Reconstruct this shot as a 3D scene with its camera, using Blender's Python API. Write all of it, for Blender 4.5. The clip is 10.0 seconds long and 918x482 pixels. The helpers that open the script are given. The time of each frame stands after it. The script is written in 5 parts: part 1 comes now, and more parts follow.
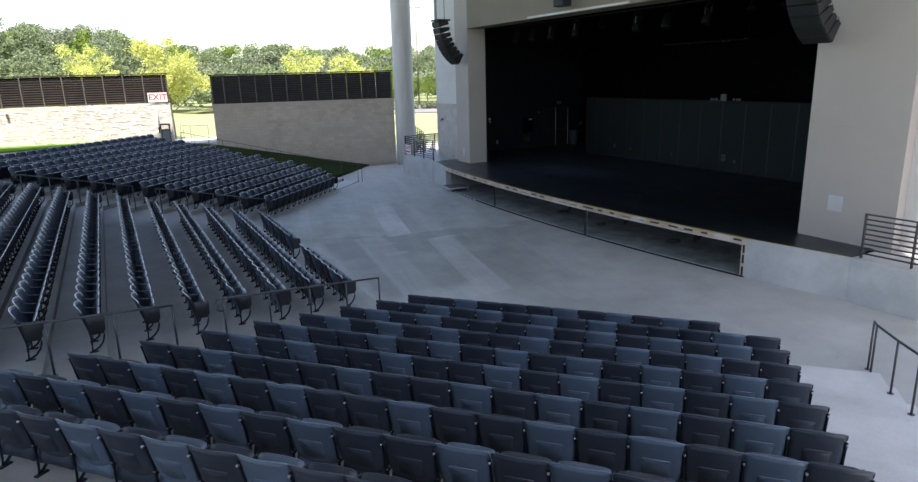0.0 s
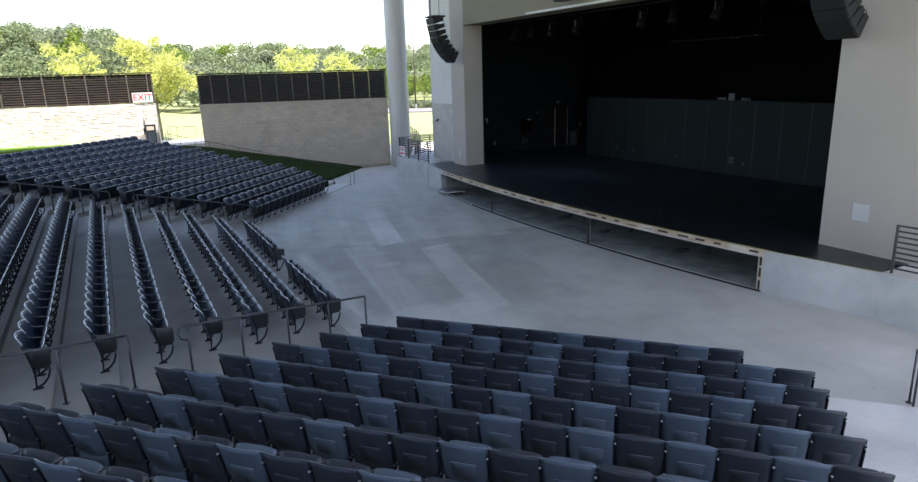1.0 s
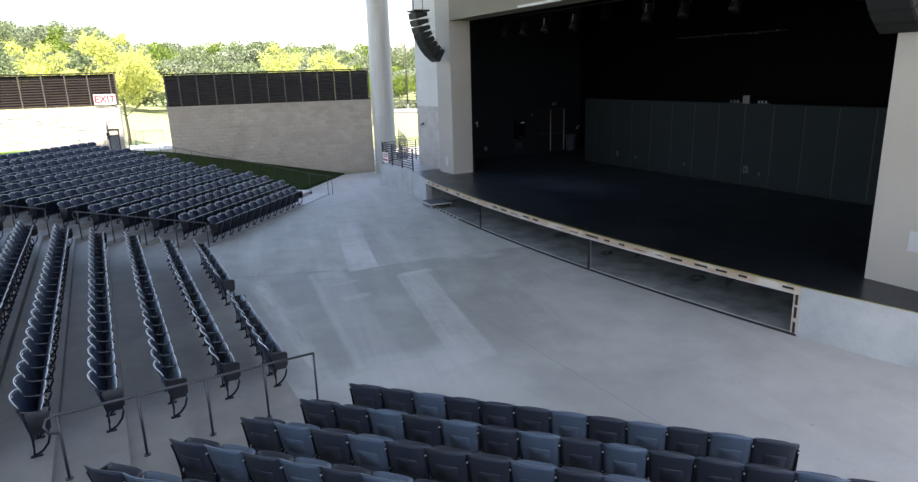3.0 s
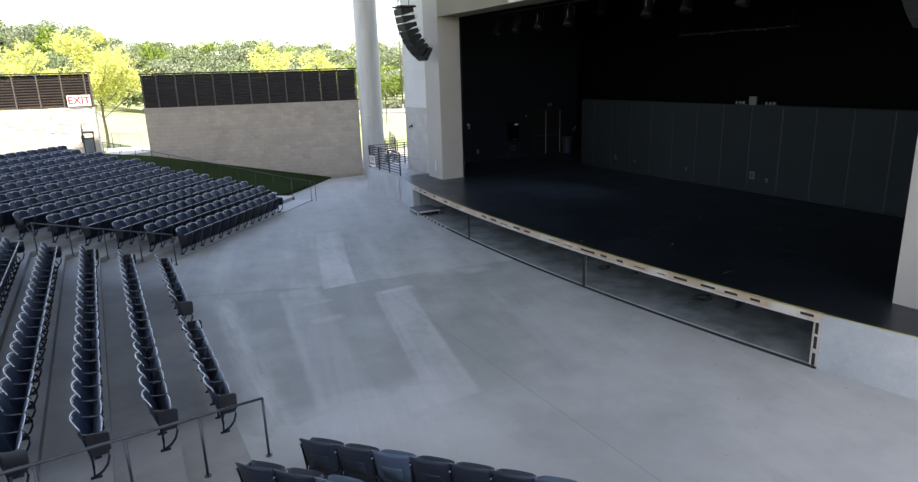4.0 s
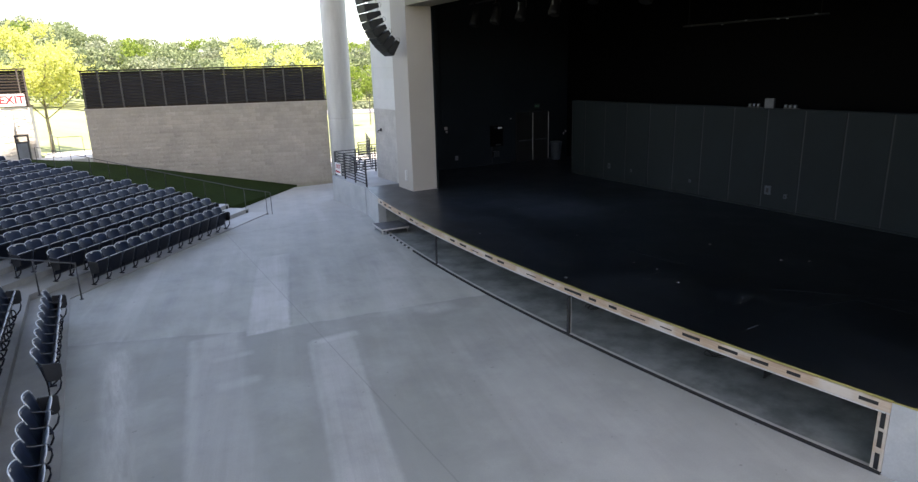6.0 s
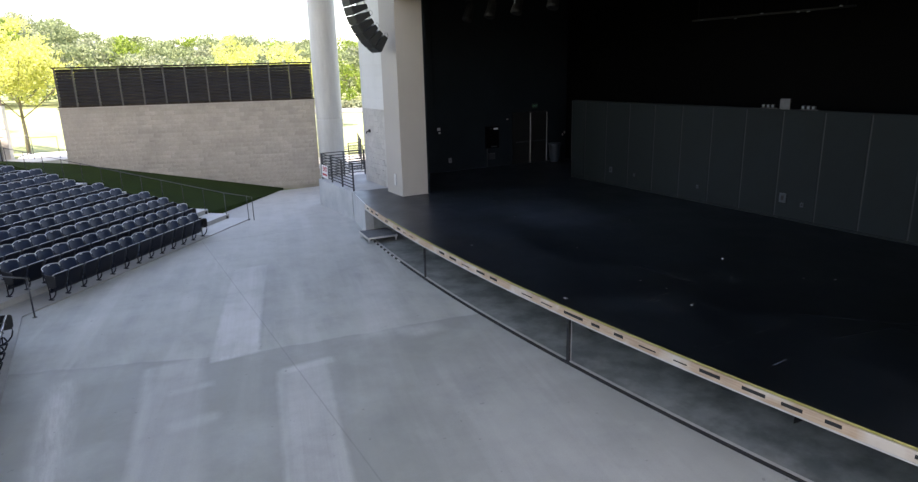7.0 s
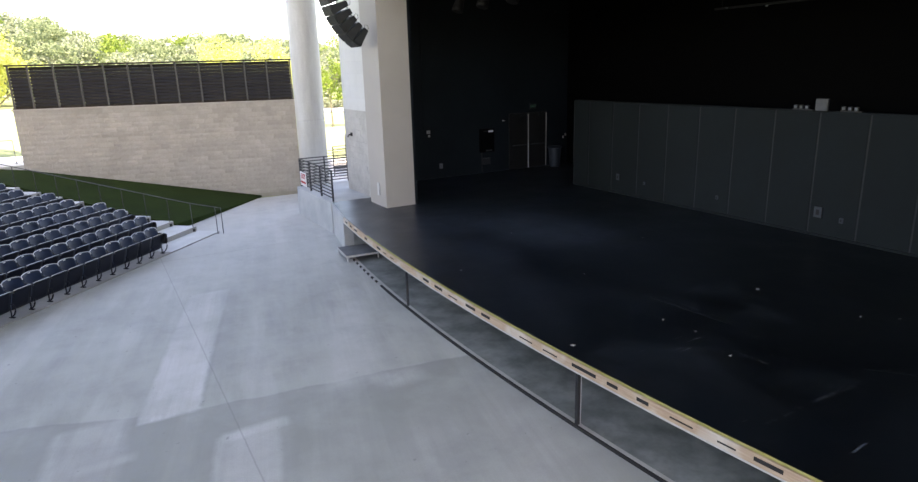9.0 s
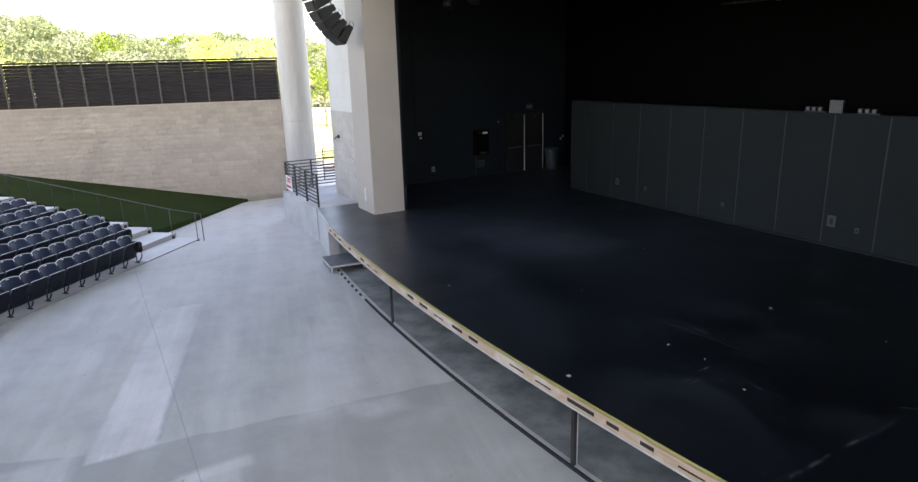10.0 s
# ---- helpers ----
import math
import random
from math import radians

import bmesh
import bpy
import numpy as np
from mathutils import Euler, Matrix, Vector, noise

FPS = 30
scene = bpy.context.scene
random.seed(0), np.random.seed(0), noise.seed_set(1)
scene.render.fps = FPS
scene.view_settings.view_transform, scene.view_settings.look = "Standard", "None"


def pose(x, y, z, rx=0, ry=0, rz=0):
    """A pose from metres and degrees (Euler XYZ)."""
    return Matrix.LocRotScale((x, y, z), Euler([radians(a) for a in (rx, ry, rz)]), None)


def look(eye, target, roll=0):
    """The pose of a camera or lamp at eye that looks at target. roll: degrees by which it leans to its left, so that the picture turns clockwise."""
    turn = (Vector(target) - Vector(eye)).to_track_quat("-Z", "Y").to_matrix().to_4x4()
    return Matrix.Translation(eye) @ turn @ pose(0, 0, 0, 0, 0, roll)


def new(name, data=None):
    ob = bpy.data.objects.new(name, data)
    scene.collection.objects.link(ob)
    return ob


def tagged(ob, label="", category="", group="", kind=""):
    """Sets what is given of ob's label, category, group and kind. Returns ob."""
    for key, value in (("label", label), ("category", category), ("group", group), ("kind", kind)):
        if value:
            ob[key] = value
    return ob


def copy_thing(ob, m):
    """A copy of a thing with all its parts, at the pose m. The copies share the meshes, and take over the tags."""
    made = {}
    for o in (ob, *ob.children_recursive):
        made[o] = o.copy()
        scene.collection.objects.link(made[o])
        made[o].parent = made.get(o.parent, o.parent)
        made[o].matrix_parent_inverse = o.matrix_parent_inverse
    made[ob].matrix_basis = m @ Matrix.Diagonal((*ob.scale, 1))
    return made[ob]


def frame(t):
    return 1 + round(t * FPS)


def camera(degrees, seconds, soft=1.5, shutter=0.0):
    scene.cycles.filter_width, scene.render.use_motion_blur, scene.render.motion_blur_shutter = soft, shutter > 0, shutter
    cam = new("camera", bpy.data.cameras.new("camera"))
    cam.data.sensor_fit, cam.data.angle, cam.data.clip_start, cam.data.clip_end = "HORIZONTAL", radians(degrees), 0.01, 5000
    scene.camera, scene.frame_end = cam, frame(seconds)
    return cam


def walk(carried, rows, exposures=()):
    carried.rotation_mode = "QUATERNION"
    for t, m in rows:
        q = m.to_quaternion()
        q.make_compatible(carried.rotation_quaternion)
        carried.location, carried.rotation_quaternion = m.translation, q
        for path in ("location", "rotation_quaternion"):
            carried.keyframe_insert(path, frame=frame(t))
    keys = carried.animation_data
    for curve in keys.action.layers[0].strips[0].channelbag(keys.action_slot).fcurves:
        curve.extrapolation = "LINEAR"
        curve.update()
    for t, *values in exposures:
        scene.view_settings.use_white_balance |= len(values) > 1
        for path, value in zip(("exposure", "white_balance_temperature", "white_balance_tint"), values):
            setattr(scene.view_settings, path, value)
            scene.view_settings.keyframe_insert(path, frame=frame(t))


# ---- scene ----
cam = camera(71.2, 10.0, soft=1.4)
PATH = [
    (0, (1.379, 0.612, 5.508), (2.295, 2.318, 5.005), -1.6),
    (0.5, (1.731, 1.196, 5.5), (2.65, 2.899, 4.996), -1.6),
    (1, (2.099, 1.741, 5.513), (3.02, 3.443, 5.006), -1.7),
    (1.5, (2.447, 2.264, 5.527), (3.37, 3.964, 5.02), -1.7),
    (2, (2.889, 2.831, 5.547), (3.813, 4.53, 5.037), -1.7),
    (2.5, (3.338, 3.401, 5.553), (4.266, 5.098, 5.043), -1.7),
    (4, (4.926, 5.144, 5.55), (5.859, 6.837, 5.037), -1.8),
    (4.5, (5.563, 5.757, 5.534), (6.5, 7.448, 5.021), -1.7),
    (5, (6.205, 6.389, 5.514), (7.143, 8.079, 5.0), -1.7),
    (5.5, (6.788, 7.028, 5.484), (7.729, 8.716, 4.969), -1.7),
    (7, (8.236, 8.825, 5.412), (9.184, 10.507, 4.892), -1.5),
    (7.5, (8.587, 9.359, 5.391), (9.536, 11.041, 4.869), -1.5),
    (8, (8.925, 9.911, 5.351), (9.876, 11.592, 4.829), -1.5),
    (8.5, (9.258, 10.401, 5.35), (10.212, 12.08, 4.827), -1.5),
    (9, (9.614, 10.776, 5.343), (10.568, 12.454, 4.819), -1.6),
    (9.5, (9.963, 11.152, 5.33), (10.918, 12.83, 4.805), -1.6),
    (10, (10.342, 11.581, 5.341), (11.298, 13.256, 4.814), -1.6),
]
# exposure opens up as the dark stage fills the view
walk(cam, [(t, look(eye, target, roll)) for t, eye, target, roll in PATH], [(0, 1.66, 6780, 14.5), (2.5, 2.15, 7040, 15.5), (5.5, 2.24, 7450, 18), (8.0, 2.65, 7750, 20), (10, 2.87, 7950, 21)])

# ---- world, sun, exposure ----
SUN_ELEV, SUN_AZ = 66.0, 200.0
world = bpy.data.worlds.new("daylight")
scene.world = world
world.use_nodes = True
wn = world.node_tree.nodes
sky = wn.new("ShaderNodeTexSky")
sky.sky_type, sky.sun_disc = "NISHITA", False
sky.sun_elevation, sky.sun_rotation = radians(SUN_ELEV), radians(SUN_AZ)
sky.air_density, sky.dust_density, sky.ozone_density = 1.0, 1.6, 1.0
wn["Background"].inputs["Strength"].default_value = 0.15
world.node_tree.links.new(sky.outputs[0], wn["Background"].inputs["Color"])
sun_data = bpy.data.lights.new("sun", "SUN")
sun_data.energy, sun_data.angle, sun_data.color = 4.5, radians(0.6), (1.0, 0.95, 0.87)
sun = new("sun", sun_data)
ce, se = math.cos(radians(SUN_ELEV)), math.sin(radians(SUN_ELEV))
sun_way = Vector((ce * math.sin(radians(SUN_AZ)), ce * math.cos(radians(SUN_AZ)), se))
sun.matrix_world = look(sun_way * 60, (0, 0, 0))


# ---- materials ----
class Nodes:
    """Short hand for building a node material."""

    def __init__(self, name):
        self.mat = bpy.data.materials.new(name)
        self.mat.use_nodes = True
        self.tree = self.mat.node_tree
        self.bsdf = self.tree.nodes["Principled BSDF"]
        self.place = None

    def put(self, kind, **values):
        node = self.tree.nodes.new(kind)
        for key, value in values.items():
            node.inputs[key].default_value = value
        return node

    def link(self, a, b):
        self.tree.links.new(a, b)

    def pos(self):
        if self.place is None:
            self.place = self.tree.nodes.new("ShaderNodeNewGeometry").outputs["Position"]
        return self.place

    def xyz(self):
        node = self.put("ShaderNodeSeparateXYZ")
        self.link(self.pos(), node.inputs[0])
        return node.outputs

    def maths(self, op, a, b=0.0, clamp=False):
        node = self.tree.nodes.new("ShaderNodeMath")
        node.operation, node.use_clamp = op, clamp
        for slot, value in zip(node.inputs, (a, b)):
            if isinstance(value, (int, float)):
                slot.default_value = value
            else:
                self.link(value, slot)
        return node.outputs[0]

    def noise(self, scale, detail=4.0, rough=0.55, stretch=None, coords=None):
        node = self.put("ShaderNodeTexNoise", Scale=scale, Detail=detail, Roughness=rough)
        source = coords if coords is not None else self.pos()
        if stretch:
            mapping = self.put("ShaderNodeMapping", Scale=stretch)
            self.link(source, mapping.inputs["Vector"])
            source = mapping.outputs[0]
        self.link(source, node.inputs["Vector"])
        return node.outputs["Fac"]

    def ramp(self, fac, lo, hi, a=0.0, b=1.0):
        node = self.put("ShaderNodeMapRange")
        node.clamp = True
        for key, value in zip(("From Min", "From Max", "To Min", "To Max"), (lo, hi, a, b)):
            node.inputs[key].default_value = value
        self.link(fac, node.inputs["Value"])
        return node.outputs[0]

    def mix(self, fac, a, b, blend="MIX"):
        node = self.tree.nodes.new("ShaderNodeMix")
        node.data_type, node.blend_type = "RGBA", blend
        for key, value in (("Factor", fac), ("A", a), ("B", b)):
            slot = [s for s in node.inputs if s.name == key and s.type == ("VALUE" if key == "Factor" else "RGBA")][0]
            if isinstance(value, tuple):
                slot.default_value = (*value, 1.0)
            elif isinstance(value, (int, float)):
                slot.default_value = value
            else:
                self.link(value, slot)
        return [s for s in node.outputs if s.type == "RGBA"][0]

    def bump(self, height, strength, distance=0.01):
        node = self.put("ShaderNodeBump", Strength=strength, Distance=distance)
        self.link(height, node.inputs["Height"])
        self.link(node.outputs[0], self.bsdf.inputs["Normal"])

    def rand(self):
        return self.tree.nodes.new("ShaderNodeObjectInfo").outputs["Random"]

    def island(self):
        return self.tree.nodes.new("ShaderNodeNewGeometry").outputs["Random Per Island"]

    def done(self, color, rough=0.6, metal=0.0):
        slots = self.bsdf.inputs
        for slot, value in ((slots["Base Color"], color), (slots["Roughness"], rough)):
            if isinstance(value, tuple):
                slot.default_value = (*value, 1.0)
            elif isinstance(value, (int, float)):
                slot.default_value = value
            else:
                self.link(value, slot)
        slots["Metallic"].default_value = metal
        return self.mat


def surface(name, a, b, rough=0.6, metal=0.0, big=0.6, small=25.0, relief=0.15, spread=0.12, local=False, stretch=None, spec=0.5):
    """Two-tone surface with stains at one scale and grain at another; spread: how far single objects differ."""
    n = Nodes(name)
    coords = n.put("ShaderNodeTexCoord").outputs["Object"] if local else None
    stain, grain = n.noise(big, 4, 0.6, stretch, coords), n.noise(small, 3, 0.6, None, coords)
    color = n.mix(n.ramp(stain, 0.35, 0.65), a, b)
    color = n.mix(n.ramp(grain, 0.3, 0.7, 0.0, 0.35), color, n.mix(1.0, color, (0.72, 0.72, 0.72), "MULTIPLY"))
    if spread:
        color = n.mix(n.ramp(n.rand(), 0, 1, 0, spread * 2), color, n.mix(1.0, color, (0.55, 0.55, 0.55), "MULTIPLY"))
    n.bump(grain, relief, 0.01)
    n.bsdf.inputs["Specular IOR Level"].default_value = spec
    return n.done(color, n.ramp(stain, 0.3, 0.7, rough - 0.06, min(1.0, rough + 0.08)), metal)


def floor_material():
    """Grey trowelled concrete with saw cuts, pale re-poured strips and rubbed streaks."""
    n = Nodes("orchestra_concrete")
    x, y, z = n.xyz()
    big, mid, grain = n.noise(0.22, 5, 0.6), n.noise(1.3, 5, 0.65), n.noise(45, 3, 0.6)
    brushed = n.noise(2.2, 4, 0.6, (3.0, 0.45, 1.0))
    color = n.mix(n.ramp(big, 0.36, 0.64), (0.286, 0.302, 0.281), (0.354, 0.37, 0.343))
    color = n.mix(n.ramp(mid, 0.45, 0.75, 0, 0.35), color, (0.253, 0.269, 0.258))
    color = n.mix(n.ramp(brushed, 0.45, 0.75, 0, 0.22), color, (0.42, 0.43, 0.44))
    wob = n.maths("MULTIPLY", n.maths("SUBTRACT", n.noise(3.0, 3), 0.5), 0.10)

    def band(value, lo, hi, soft):
        v = n.maths("ADD", value, wob)
        return n.maths("MULTIPLY", n.ramp(v, lo - soft, lo + soft), n.ramp(v, hi - soft, hi + soft, 1, 0))

    def strip(x0, x1, slope, y0, y1, soft=0.045):
        xs = n.maths("SUBTRACT", x, n.maths("MULTIPLY", n.maths("SUBTRACT", y, y0), slope))
        return n.maths("MULTIPLY", band(xs, x0, x1, soft), band(y, y0, y1, soft))

    # slab south of the cross joint is a shade darker, with a ragged edge
    edge_a = n.maths("SUBTRACT", 22.75, n.maths("MULTIPLY", n.maths("SUBTRACT", x, 6.3), 0.38))
    edge_b = n.maths("SUBTRACT", 21.3, n.maths("MULTIPLY", n.maths("SUBTRACT", x, 10.0), 0.14))
    past = n.maths("ADD", n.maths("SUBTRACT", y, n.maths("MAXIMUM", edge_a, edge_b)), n.maths("MULTIPLY", n.maths("SUBTRACT", n.noise(1.2, 3), 0.5), 0.25))
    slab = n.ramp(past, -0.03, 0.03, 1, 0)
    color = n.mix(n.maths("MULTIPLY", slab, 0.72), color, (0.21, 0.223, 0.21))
    color = n.mix(n.ramp(n.maths("ABSOLUTE", past), 0.0, 0.05, 0.35, 0), color, (0.17, 0.175, 0.19))
    along = n.put("ShaderNodeCombineXYZ")
    n.link(n.maths("SUBTRACT", x, n.maths("MULTIPLY", y, 0.245)), along.inputs[0])
    n.link(y, along.inputs[1])
    pale = n.ramp(n.noise(1.7, 5, 0.7, (3.0, 0.1, 1.0), along.outputs[0]), 0.3, 0.6, 0.55, 1.08)
    pale = n.maths("MULTIPLY", pale, n.ramp(n.noise(0.9, 5, 0.65), 0.36, 0.6, 0.5, 1.1))
    pale = n.maths("MULTIPLY", pale, n.ramp(y, 23.5, 27.2, 1.0, 0.45))
    # last, soft strip is painted in for the brighter light to the south-east
    for args, power in (((9.58, 10.52, 0.27, 21.2, 27.3), 0.95), ((9.26, 10.2, 0.222, 14.1, 20.15), 0.48), ((7.55, 8.55, 0.144, 15.0, 21.6, 0.10), 0.42),
                        ((7.52, 7.66, 0.144, 15.0, 21.6, 0.06), 0.5), ((10.7, 11.7, 0.0, 19.95, 20.22, 0.06), 0.6), ((8.7, 9.5, 0.0, 20.2, 20.4, 0.06), 0.42),
                        ((8.6, 9.4, 0.0, 18.9, 19.2, 0.08), 0.5), ((12.6, 13.6, 0.3, 20.6, 25.5, 0.15), 0.4), ((13.4, 14.2, 0.0, 20.2, 20.7, 0.15), 0.6), ((7.0, 9.6, 0.1, 12.6, 15.1, 0.35), 0.6), ((11.6, 14.6, 0.2, 13.0, 19.0, 0.6), 0.25)):
        color = n.mix(n.maths("MULTIPLY", n.maths("MULTIPLY", strip(*args), pale), power), color, (0.52, 0.53, 0.54))
    color = n.mix(n.maths("MULTIPLY", strip(10.53, 10.6, 0.27, 21.3, 25.8, 0.03), 0.35), color, (0.2, 0.21, 0.205))
    streak = n.maths("MULTIPLY", strip(6.55, 6.95, 0.05, 14.6, 21.9, 0.16), n.ramp(n.noise(1.4, 5, 0.7, (2.4, 0.3, 1.0)), 0.36, 0.62, 0.1, 1.0))
    color = n.mix(n.maths("MULTIPLY", streak, 0.75), color, (0.52, 0.53, 0.53))
    # faint sweeping lines along the slab
    tone_mask = n.noise(0.95, 4, 0.6, (1.6, 0.14, 1.0), along.outputs[0])
    patch = n.maths("MULTIPLY", n.ramp(n.noise(0.5, 3, 0.5), 0.38, 0.58, 0.45, 1.0), n.ramp(slab, 0, 1, 1.0, 0.35))
    color = n.mix(n.maths("MULTIPLY", n.ramp(tone_mask, 0.5, 0.66, 0, 0.5), patch), color, (0.21, 0.22, 0.222))
    color = n.mix(n.maths("MULTIPLY", n.ramp(tone_mask, 0.47, 0.34, 0, 0.5), patch), color, (0.46, 0.47, 0.465))
    # cloudy paler bloom, then light from the open south side painted in
    bloom = n.ramp(n.noise(0.42, 6, 0.62), 0.47, 0.64, 0, 0.4)
    color = n.mix(bloom, color, (0.41, 0.435, 0.418))
    south_light = n.maths("MULTIPLY", n.ramp(y, 8.0, 17.0, 0.52, 0.0), n.ramp(n.noise(0.8, 5, 0.6), 0.3, 0.65, 0.5, 1.0))
    color = n.mix(south_light, color, (0.51, 0.53, 0.535))
    # light on the open north end, painted paler
    north_light = n.maths("MULTIPLY", n.ramp(y, 25.5, 33.0, 0.0, 0.5), n.ramp(n.noise(0.6, 5, 0.6), 0.3, 0.65, 0.6, 1.0))
    color = n.mix(north_light, color, (0.5, 0.515, 0.51))
    lobes = n.maths("ADD", y, n.maths("MULTIPLY", n.maths("SUBTRACT", n.noise(0.9, 3, 0.5), 0.5), 3.2))
    foot = n.maths("MULTIPLY", n.ramp(lobes, 14.95, 14.8), n.ramp(x, 10.6, 9.4))
    color = n.mix(n.maths("MULTIPLY", foot, 0.4), color, (0.46, 0.48, 0.475))
    stain = n.maths("MULTIPLY", strip(7.05, 8.9, 0.1, 15.2, 20.6, 0.25), n.ramp(n.noise(0.9, 4, 0.6), 0.4, 0.58, 0.2, 1.0))
    color = n.mix(n.maths("MULTIPLY", stain, 0.3), color, (0.19, 0.2, 0.197))
    # wear and grime
    dark = n.ramp(n.noise(0.55, 6, 0.7), 0.54, 0.72, 0, 0.33)
    color = n.mix(dark, color, (0.19, 0.2, 0.215))
    for line in (n.maths("ADD", n.maths("SUBTRACT", x, 10.97), n.maths("MULTIPLY", wob, 0.25)), n.maths("SUBTRACT", y, 31.0)):
        cut = n.ramp(n.maths("ABSOLUTE", line), 0.005, 0.018, 0.32, 0)
        color = n.mix(cut, color, (0.1, 0.1, 0.105))
    spots = n.ramp(n.noise(7.0, 2, 0.5), 0.72, 0.76, 0, 0.5)
    color = n.mix(spots, color, (0.12, 0.12, 0.13))
    color = n.mix(n.ramp(grain, 0.3, 0.75, 0, 0.25), color, (0.2, 0.205, 0.21))
    n.bump(grain, 0.12, 0.006)
    return n.done(color, n.ramp(mid, 0.3, 0.7, 0.5, 0.72))


def stage_material():
    """Black painted deck with scuffs, dust and a dull sheen."""
    n = Nodes("black_deck_paint")
    x, y, z = n.xyz()
    dust, scuff, grain = n.noise(0.35, 6, 0.65), n.noise(1.1, 7, 0.75, (1.0, 0.35, 1.0)), n.noise(40, 3)
    cloud, drag = n.noise(0.8, 7, 0.7), n.noise(1.8, 6, 0.7, (0.3, 1.0, 1.0))
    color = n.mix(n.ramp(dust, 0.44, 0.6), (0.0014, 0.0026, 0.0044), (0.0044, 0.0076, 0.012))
    # bluish sheen over the north half, put into the colour
    tone_mask = n.maths("MULTIPLY", n.ramp(y, 18.0, 26.0), n.ramp(n.noise(0.5, 6, 0.65), 0.38, 0.6, 0.12, 1.0))
    color = n.mix(n.maths("MULTIPLY", tone_mask, 0.8), color, (0.021, 0.0295, 0.0435))
    # dull dusty patch towards the door, closed by a dark edge
    wob = n.maths("MULTIPLY", n.maths("SUBTRACT", n.noise(1.2, 3, 0.5), 0.5), 0.9)

    def area(x0, x1, y0, y1, soft, shake=1.0):
        w = n.maths("MULTIPLY", wob, shake)
        a, b = n.maths("ADD", x, w), n.maths("SUBTRACT", y, w)
        across = n.maths("MULTIPLY", n.ramp(a, x0 - soft, x0 + soft), n.ramp(a, x1 - soft, x1 + soft, 1, 0))
        return n.maths("MULTIPLY", across, n.maths("MULTIPLY", n.ramp(b, y0 - soft, y0 + soft), n.ramp(b, y1 - soft, y1 + soft, 1, 0)))

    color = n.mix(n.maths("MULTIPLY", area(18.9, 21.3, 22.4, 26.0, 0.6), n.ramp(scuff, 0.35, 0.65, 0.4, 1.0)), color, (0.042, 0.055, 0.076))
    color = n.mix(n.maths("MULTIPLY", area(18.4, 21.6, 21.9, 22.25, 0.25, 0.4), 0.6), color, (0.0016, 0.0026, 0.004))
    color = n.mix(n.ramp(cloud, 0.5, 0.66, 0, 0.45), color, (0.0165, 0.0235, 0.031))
    # pale wear by the south pier, with its sky sheen painted in
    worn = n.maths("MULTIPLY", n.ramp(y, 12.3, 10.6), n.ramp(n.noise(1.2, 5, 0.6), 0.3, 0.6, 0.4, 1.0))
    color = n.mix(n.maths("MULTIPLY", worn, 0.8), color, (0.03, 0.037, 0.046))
    color = n.mix(n.ramp(scuff, 0.5, 0.72, 0, 0.5), color, (0.024, 0.03, 0.039))
    # wet-mop streaks dried along the depth of the stage
    color = n.mix(n.maths("MULTIPLY", n.ramp(drag, 0.55, 0.7, 0, 0.5), n.ramp(n.noise(0.45, 3), 0.45, 0.6)), color, (0.026, 0.031, 0.039))
    # darker towards the south half, with shade put into the paint colour
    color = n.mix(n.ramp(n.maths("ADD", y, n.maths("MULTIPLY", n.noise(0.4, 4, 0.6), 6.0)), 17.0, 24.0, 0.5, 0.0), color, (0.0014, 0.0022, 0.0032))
    # broken chalky drag marks
    broken = n.ramp(n.noise(5.0, 5, 0.7), 0.46, 0.62)
    for args in ((18.5, 18.53, 17.15, 18.7), (15.95, 18.2, 14.93, 14.96), (17.6, 17.63, 15.9, 16.5), (19.2, 21.0, 26.3, 26.33), (18.2, 19.4, 27.0, 27.04)):
        color = n.mix(n.maths("MULTIPLY", n.maths("MULTIPLY", area(*args, 0.02, 0.12), broken), 0.6), color, (0.11, 0.125, 0.14))
    scratch = n.maths("MULTIPLY", n.ramp(n.noise(9, 2, 0.4, (0.2, 3.0, 1.0)), 0.74, 0.77), n.ramp(n.noise(0.6, 2), 0.55, 0.62))
    color = n.mix(n.maths("MULTIPLY", scratch, 0.6), color, (0.2, 0.21, 0.22))
    specks = n.ramp(n.noise(16.0, 2, 0.5), 0.78, 0.8, 0, 0.4)
    color = n.mix(specks, color, (0.09, 0.1, 0.11))
    n.bump(grain, 0.06, 0.004)
    n.bsdf.inputs["Specular IOR Level"].default_value = 0.55
    return n.done(color, n.ramp(cloud, 0.3, 0.72, 0.3, 0.42))


def timber_material():
    n = Nodes("raw_timber_edge")
    grain = n.noise(3.0, 5, 0.65, (6.0, 0.6, 14.0))
    color = n.mix(n.ramp(grain, 0.35, 0.7), (0.36, 0.245, 0.165), (0.5, 0.38, 0.275))
    color = n.mix(n.ramp(n.noise(1.1, 3), 0.5, 0.62, 0, 0.8), color, (0.55, 0.5, 0.44))
    n.bump(grain, 0.2, 0.004)
    return n.done(color, 0.65)


